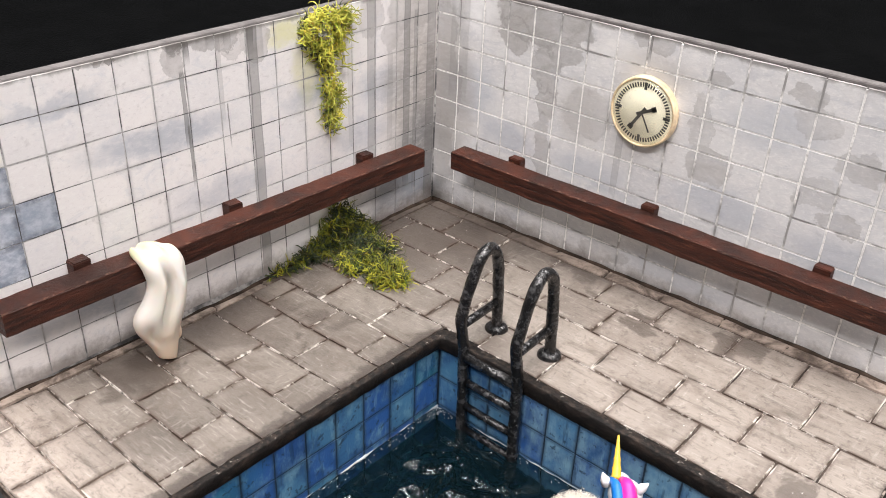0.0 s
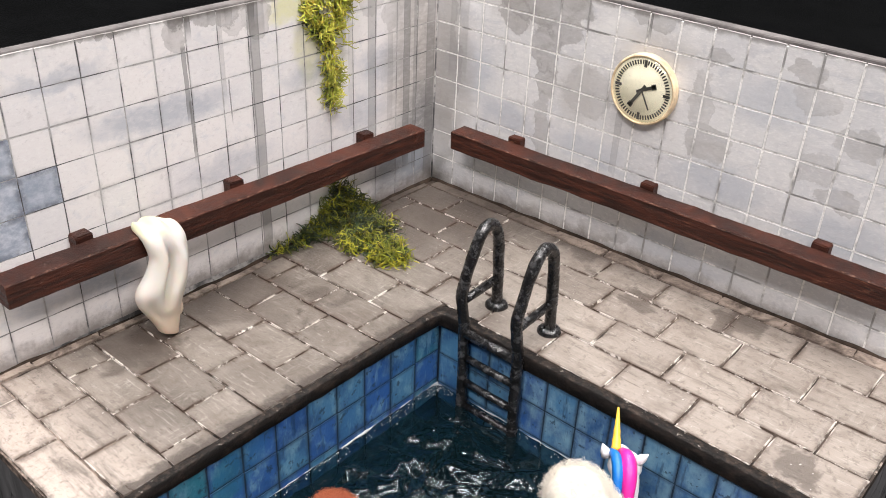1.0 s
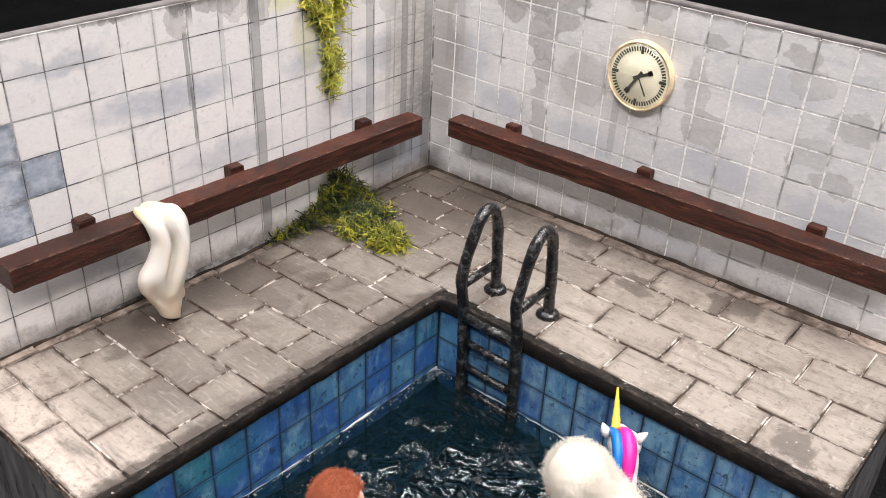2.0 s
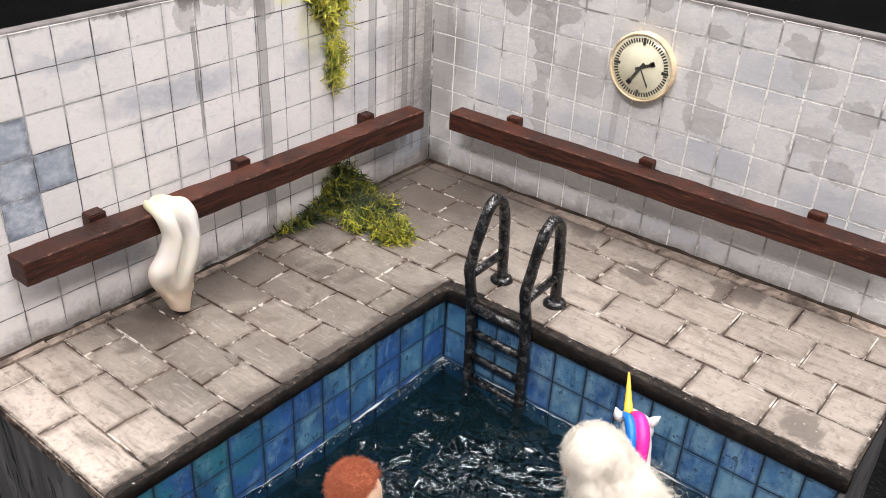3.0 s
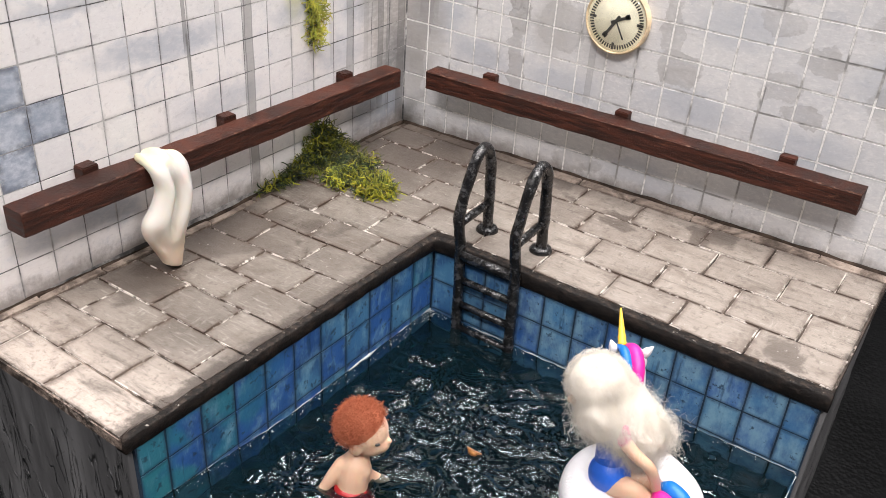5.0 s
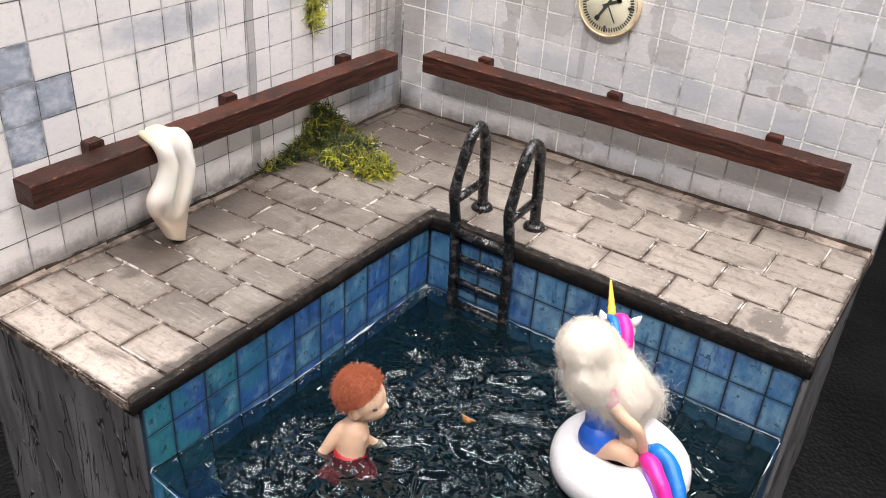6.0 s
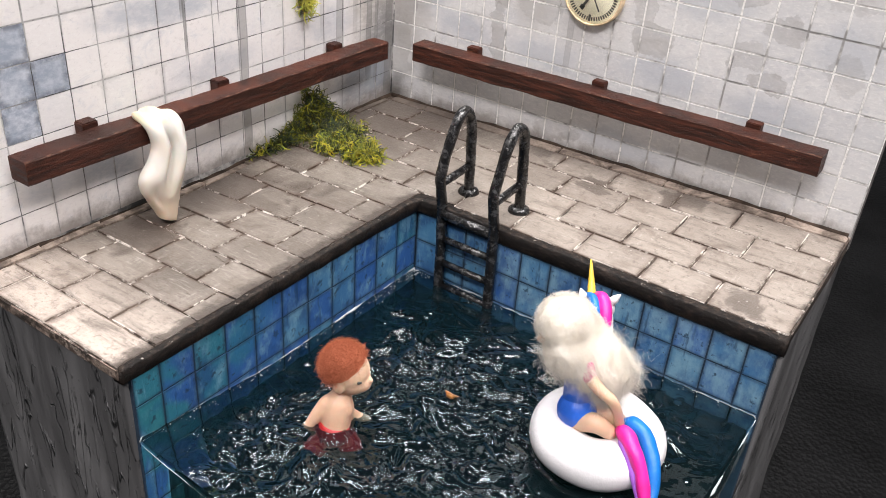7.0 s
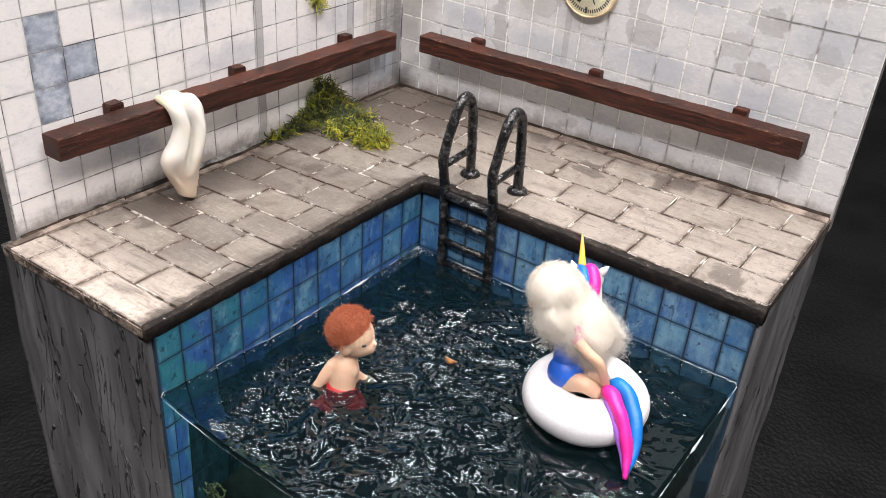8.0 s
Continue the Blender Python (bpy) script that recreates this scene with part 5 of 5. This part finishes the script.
def swim_ring():
    ob = thing("swim_ring", RING, "white unicorn swim ring with pink and blue tail on the water", "swim ring")
    R, r = 1.06, 0.65
    bm = bmesh.new()
    nu, nv = 56, 24
    grid = [[bm.verts.new(RING + Vector(((R + r * math.cos(b)) * math.cos(a), (R + r * math.cos(b)) * math.sin(a), 0.92 * r * math.sin(b)))) for b in (2 * math.pi * j / nv for j in range(nv))] for a in (2 * math.pi * i / nu for i in range(nu))]
    for i in range(nu):
        for j in range(nv):
            bm.faces.new((grid[i][j], grid[(i + 1) % nu][j], grid[(i + 1) % nu][(j + 1) % nv], grid[i][(j + 1) % nv]))
    jitter(bm, 0.04, 0.9)
    part("ring", bm, M_WHITE, ob)
    # neck and head on the far side
    bm = bmesh.new()
    neck = [((14.1, -9.5, -1.75), 0.42), ((13.95, -9.05, -1.2), 0.36), ((13.75, -8.7, -0.6), 0.32), ((13.58, -8.45, -0.2), 0.33), ((13.4, -8.25, 0.0), 0.3)]
    tube(bm, smooth_path([p for p, q in neck], 5), [a[0] for a in smooth_path([(q, 0, 0) for p, q in neck], 5)], 18)
    ball(bm, (13.42, -8.25, 0.0), (0.4, 0.4, 0.36))
    ball(bm, (13.1, -7.9, -0.16), (0.28, 0.34, 0.25), (0, 0, 35))
    part("head", bm, M_WHITE, ob)
    for base, tip in (((13.66, -8.15, 0.2), (13.86, -8.1, 0.52)), ((13.02, -8.45, 0.2), (12.9, -8.5, 0.5))):
        bm = bmesh.new()
        tube(bm, [Vector(base), Vector(base).lerp(Vector(tip), 0.45), Vector(tip)], [0.13, 0.11, 0.02], 12)
        part("ear", bm, M_WHITE, ob)
    bm = bmesh.new()
    pts = [Vector((13.12, -8.22, 0.26)).lerp(Vector((12.62, -7.42, 0.76)), k / 18) for k in range(19)]
    tube(bm, pts, [(0.12 - 0.095 * k / 18) * (1.0 + 0.12 * (k % 4 == 0)) for k in range(19)], 12)
    part("horn", bm, M_GOLD, ob, "yellow gold spiral horn")
    for mat, dx, w in ((M_PINK, 0.12, 0.17), (M_BLUECLAY, -0.14, 0.12)):
        bm = bmesh.new()
        off = Vector((0.78, 0.6, 0)) * dx
        pts = smooth_path([Vector((13.16, -8.25, 0.28)) + off, Vector((13.42, -8.45, 0.36)) + off, Vector((13.68, -8.75, 0.1)) + off, Vector((13.9, -9.1, -0.5)) + off], 6)
        tube(bm, pts, [w * (0.6 + 0.5 * math.sin(math.pi * k / (len(pts) - 1))) for k in range(len(pts))], 12)
        part("mane", bm, mat, ob)
    # tail lying over the near side, in three colours
    for mat, w, line in ((M_BLUECLAY, 0.22, ((15.35, -10.42, -1.5), (15.66, -10.52, -1.24), (16.06, -10.68, -1.32), (16.45, -10.98, -1.7), (16.72, -11.42, -2.2), (16.8, -11.85, -2.62))),
                         (M_PINK, 0.2, ((15.36, -10.72, -1.46), (15.6, -10.9, -1.27), (16.0, -11.18, -1.38), (16.4, -11.42, -1.82), (16.68, -11.72, -2.32), (16.82, -12.02, -2.66))),
                         (M_PURPLE, 0.11, ((15.5, -10.92, -1.38), (15.74, -11.16, -1.42), (16.08, -11.38, -1.72), (16.42, -11.58, -2.16), (16.72, -11.9, -2.6)))):
        bm = bmesh.new()
        pts = smooth_path(line, 6)
        n = len(pts)
        tube(bm, pts, [max(0.03, w * min(1.0, 0.45 + 3 * k / n) * (1 - 0.8 * (k / n) ** 3)) for k in range(n)], 14)
        jitter(bm, 0.03, 3)
        part("tail_strand", bm, mat, ob)
    return ob


swim_ring()


def girl_doll():
    rnd = random.Random(8)
    bm = bmesh.new()
    head = Vector((13.5, -10.68, 0.52))
    # seat and torso
    body = [((14.3, -10.7, -1.75), 0.42), ((14.28, -10.72, -1.4), 0.46), ((14.24, -10.75, -1.05), 0.38), ((14.2, -10.76, -0.6), 0.36), ((14.1, -10.76, -0.2), 0.34), ((13.9, -10.74, 0.05), 0.18), ((13.7, -10.7, 0.25), 0.17)]
    tube(bm, smooth_path([p for p, r in body], 4), [a[0] for a in smooth_path([(r, 0, 0) for p, r in body], 4)], 20, True, 2)
    ball(bm, (14.3, -10.85, -1.3), (0.5, 0.46, 0.5), (0, 20, 0), 20, 2)
    ball(bm, head, (0.52, 0.5, 0.56), (0, 0, 0), 22, 0)
    ball(bm, head + Vector((-0.36, -0.34, -0.1)), (0.1, 0.09, 0.09), (0, 0, 0), 10, 0)
    # pink sleeve and arm reaching down to the leg
    ball(bm, (14.46, -10.95, 0.16), (0.15, 0.14, 0.26), (0, -15, 0), 16, 3)
    ball(bm, (14.56, -11.06, -0.02), (0.18, 0.15, 0.17), (0, 0, 0), 16, 3)
    arm = smooth_path([(14.6, -11.12, 0.0), (14.9, -11.12, -0.2), (15.2, -11.05, -0.4), (15.34, -10.9, -0.8), (15.4, -10.75, -1.2)], 5)
    tube(bm, arm, [0.16 - 0.05 * k / len(arm) for k in range(len(arm))], 14, True, 0)
    for leg in (((14.4, -10.95, -1.5), (14.9, -11.05, -1.25), (15.3, -10.85, -1.5)), ((14.4, -10.55, -1.6), (15.0, -10.5, -1.3), (15.4, -10.35, -1.55))):
        pts = smooth_path(leg, 5)
        tube(bm, pts, [0.3 - 0.13 * k / len(pts) for k in range(len(pts))], 14, True, 0)
        ball(bm, pts[-1], (0.14, 0.14, 0.12), (0, 0, 0), 12, 0)
    # big cloud of combed wool: a crown and a mass that falls down the back
    mass = [(Vector((13.56, -10.6, 0.84)).lerp(Vector((14.5, -10.26, -0.2)), k / 6), (0.8 - 0.005 * k, 0.77 - 0.01 * k, 0.78)) for k in range(7)]
    mass.append((Vector((13.84, -10.84, 0.3)), (0.66, 0.58, 0.74)))
    fleece = bmesh.new()
    for k, (place, size) in enumerate(mass):
        ball(fleece, place, [a * (0.86 + 0.012 * k) for a in size], (0, 0, 0), 24, 4)
    fleece = melt(fleece, 0.07, 6)
    for v in fleece.verts:
        v.co += 0.07 * Vector(noise.noise_vector(v.co * 2.0)) + 0.02 * Vector(noise.noise_vector(v.co * 8.0))
    for f in fleece.faces:
        f.material_index = 4
    core = bpy.data.meshes.new("fleece")
    fleece.to_mesh(core)
    fleece.free()
    bm.from_mesh(core)
    bpy.data.meshes.remove(core)
    # loose wool that veils the shoulder, the back and the waist
    loose = [(Vector((14.36, -11.06, 0.02)), (0.42, 0.26, 0.5)), (Vector((14.75, -10.45, -0.65)), (0.5, 0.45, 0.5)), (Vector((14.95, -10.15, -0.15)), (0.5, 0.5, 0.6))]
    for k in range(30000):
        m = (0, 0, 0, 1, 2, 3, 4, 5, 6, 6, 7, 7, 8, 9, 10)[k % 15]
        veil, low = m > 7, m > 3
        place, size = loose[m - 8] if veil else mass[m]
        d = Vector((rnd.gauss(0, 1), rnd.gauss(0, 1), rnd.gauss(0.0, 1))).normalized()
        wild = 1.1 if low else 0.45
        base = place + Vector((d.x * size[0], d.y * size[1], d.z * size[2])) * (rnd.uniform(0.3, 1.0) if veil else rnd.uniform(0.84, 1.0))
        flow = Vector((0.35, 0.1, -0.8)) + wild * Vector(noise.noise_vector(base * 1.6))
        flow = flow - d * flow.dot(d)
        long = low and k % 4 == 0
        fall = (flow.normalized() + d * rnd.uniform(-0.2, 0.12 if low else 0.0) + Vector((rnd.uniform(-1, 1), rnd.uniform(-1, 1), rnd.uniform(-1, 1))) * (0.3 if low else 0.16)).normalized()
        curl(bm, base, fall, rnd.uniform(0.3, 0.65) if long else rnd.uniform(0.12, 0.32) if low else rnd.uniform(0.1, 0.22), 0.0017, rnd, rnd.uniform(1.0, 2.4), rnd.uniform(0.04, 0.13 if long else 0.06), 1, 10 if long else 7)
    return part("girl_doll", bm, [M_SKIN, M_BLONDE, M_SUIT, M_PINK, M_FLEECE], None, "clay doll with long fluffy blonde wool hair in swim ring", at=(14.3, -10.75, -1.75), category="doll")


girl_doll()

# ---- weed sunk in the resin behind its cut faces ----


def sunken_weed(at, size, seed):
    rnd = random.Random(seed)
    bm = bmesh.new()
    for k in range(70):
        p = Vector(at) + Vector((rnd.gauss(0, 0.4), rnd.gauss(0, 0.25), rnd.gauss(0, 0.4))) * size
        d = Vector((rnd.uniform(-1, 1), rnd.uniform(-1, 1), rnd.uniform(-1, 1))).normalized()
        moss_strand(bm, p, d, rnd.uniform(0.3, 0.6) * size, rnd.uniform(0.02, 0.04), rnd)
    return part("sunken_weed", bm, M_MOSSDARK, None, "tuft of dark green weed sunk in the clear resin", at=at, category="weed", group="weed in the resin")


for k, (at, size) in enumerate((((7.4, -16.6, -5.3), 0.5), ((8.5, -16.7, -5.9), 0.5))):
    sunken_weed(at, size, 70 + k)

# ---- a dead leaf caught in the resin ----
bm = bmesh.new()
rim = [Vector((10.75 + 0.2 * math.cos(a) * (1 + 0.25 * math.sin(3 * a)), -10.98 + 0.11 * math.sin(a), -2.66 + 0.04 * math.cos(2 * a))) for a in (2 * math.pi * k / 16 for k in range(16))]
top, under = bm.verts.new((10.75, -10.98, -2.63)), bm.verts.new((10.75, -10.98, -2.67))
ring = [bm.verts.new(p) for p in rim]
for k in range(16):
    bm.faces.new((ring[k], ring[(k + 1) % 16], top))
    bm.faces.new((ring[(k + 1) % 16], ring[k], under))
part("leaf", bm, M_LEAF, None, "small orange-brown dead leaf on the dark water", at=(10.75, -10.98, -2.67), category="leaf")

# ---- pieces: wall tiles, pool tiles, pavers ----
rnd = random.Random(2)
for c in range(18):
    for r in range(8):
        high = 0.94 if r == 7 else 1.0
        wide = 1.0 if c < 17 else 0.27
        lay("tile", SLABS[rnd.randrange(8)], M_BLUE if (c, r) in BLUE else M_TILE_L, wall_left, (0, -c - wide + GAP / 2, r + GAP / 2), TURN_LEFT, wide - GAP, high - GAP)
for c in range(18):
    for r in range(8):
        high = 0.96 if r == 7 else 1.0
        wide = 1.0 if c < 17 else 0.88
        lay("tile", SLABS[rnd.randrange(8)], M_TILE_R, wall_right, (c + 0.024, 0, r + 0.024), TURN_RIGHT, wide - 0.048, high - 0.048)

POOL_ROWS = [(-1.42, -0.42), (-2.5, -1.42), (-3.55, -2.5), (-4.6, -3.55), (-5.65, -4.6), (-6.7, -5.65), (-7.75, -6.7)]
for k in range(11):
    y0 = -17.5 + 0.78 + 1.03 * (k - 1) if k else -17.5
    y1 = y0 + (1.03 if k else 0.78)
    y1 = min(y1, -6.42) if k < 10 else -6.42
    for lo, hi in POOL_ROWS:
        lift = 0.12 * max(0, (-9 - y0) / 8)
        lay("tile", SLABS[rnd.randrange(8)], M_POOL if lo > -4 or k < 2 else M_DEEPTILE, pool_left, (6.105, y0 + 0.02, lo + lift + 0.02), TURN_LEFT, y1 - y0 - 0.04, hi - lo - 0.04)
for k in range(12):
    x0, x1 = max(6.12, 6.0 + k), min(17.73, 7.0 + k)
    for lo, hi in POOL_ROWS:
        lay("tile", SLABS[rnd.randrange(8)], M_POOL if lo > -4 else M_DEEPTILE, pool_back, (x0 + 0.02, -6.405, lo - 0.13 + 0.02), TURN_RIGHT, x1 - x0 - 0.04, hi - lo - 0.04)

STRIPS = [raised_piece(60 + k, 0.08, 0.01, 0.05) for k in range(6)]
for k in range(9):
    y1, y0 = -0.5 - 1.9 * k, -0.5 - 1.9 * (k + 1)
    lay("paver", STRIPS[k % 6], M_STRIP, deck, (0.06, max(y0, -17.7) + 0.01, deck_z(0.2, y0) - 0.005), Euler((0, 0, 0.004)).to_matrix().to_4x4(), 0.25, y1 - max(y0, -17.7) - 0.02)
    x0, x1 = 2.0 * k - 0.1, 2.0 * k + 1.9
    lay("paver", STRIPS[(k + 3) % 6], M_STRIP, deck, (max(0.35, x0) + 0.01, -0.5, deck_z(x0, -0.3) - 0.005), Euler((0, -math.atan((deck_z(x1, -0.3) - deck_z(max(0, x0), -0.3)) / 2), 0)).to_matrix().to_4x4(), min(x1, 17.84) - max(0.35, x0) - 0.02, 0.44)
PAVERS = [raised_piece(40 + k, 0.06, 0.009, 0.03) for k in range(10)]
COURSES = [-0.55, -1.87, -3.33, -4.82, -6.1, -7.55, -8.8, -10.2, -11.56, -12.8, -14.13, -15.37, -16.65, -17.76]
JOINTS = [(2.1, 4.2, 6.3, 8.4, 10.4, 12.7, 14.7, 16.8), (0.9, 3.0, 5.1, 7.2, 9.28, 11.42, 13.4, 15.54), (1.85, 3.95, 6.05, 8.15, 10.25, 12.4, 14.57, 16.55), (1.0, 3.1, 5.2, 7.3, 9.4, 11.5, 13.58, 15.58),
          (2.15, 4.27), (1.12, 3.1, 5.06), (1.93, 3.93), (2.8, 4.8), (1.6, 3.65), (2.5, 4.52), (1.33, 3.4, 5.4), (2.3, 4.3), (1.2, 3.23)]
for k, (y1, y0) in enumerate(zip(COURSES, COURSES[1:])):
    end = 5.99 if y1 < -6 else 17.86
    joints = [0.35, *JOINTS[k], end]
    for x0, x1 in zip(joints, joints[1:]):
        a, b = rnd.uniform(0.02, 0.045), rnd.uniform(0.025, 0.05)
        cx, cy = (x0 + x1) / 2, (y0 + y1) / 2
        tilt = Euler(((deck_z(cx, y1) - deck_z(cx, y0)) / (y1 - y0) + rnd.uniform(-0.006, 0.006), (deck_z(x0, cy) - deck_z(x1, cy)) / (x1 - x0) + rnd.uniform(-0.006, 0.006), rnd.uniform(-0.008, 0.008))).to_matrix().to_4x4()
        foot = y0 - (0.1 if k == 3 and x0 > 6 else 0)
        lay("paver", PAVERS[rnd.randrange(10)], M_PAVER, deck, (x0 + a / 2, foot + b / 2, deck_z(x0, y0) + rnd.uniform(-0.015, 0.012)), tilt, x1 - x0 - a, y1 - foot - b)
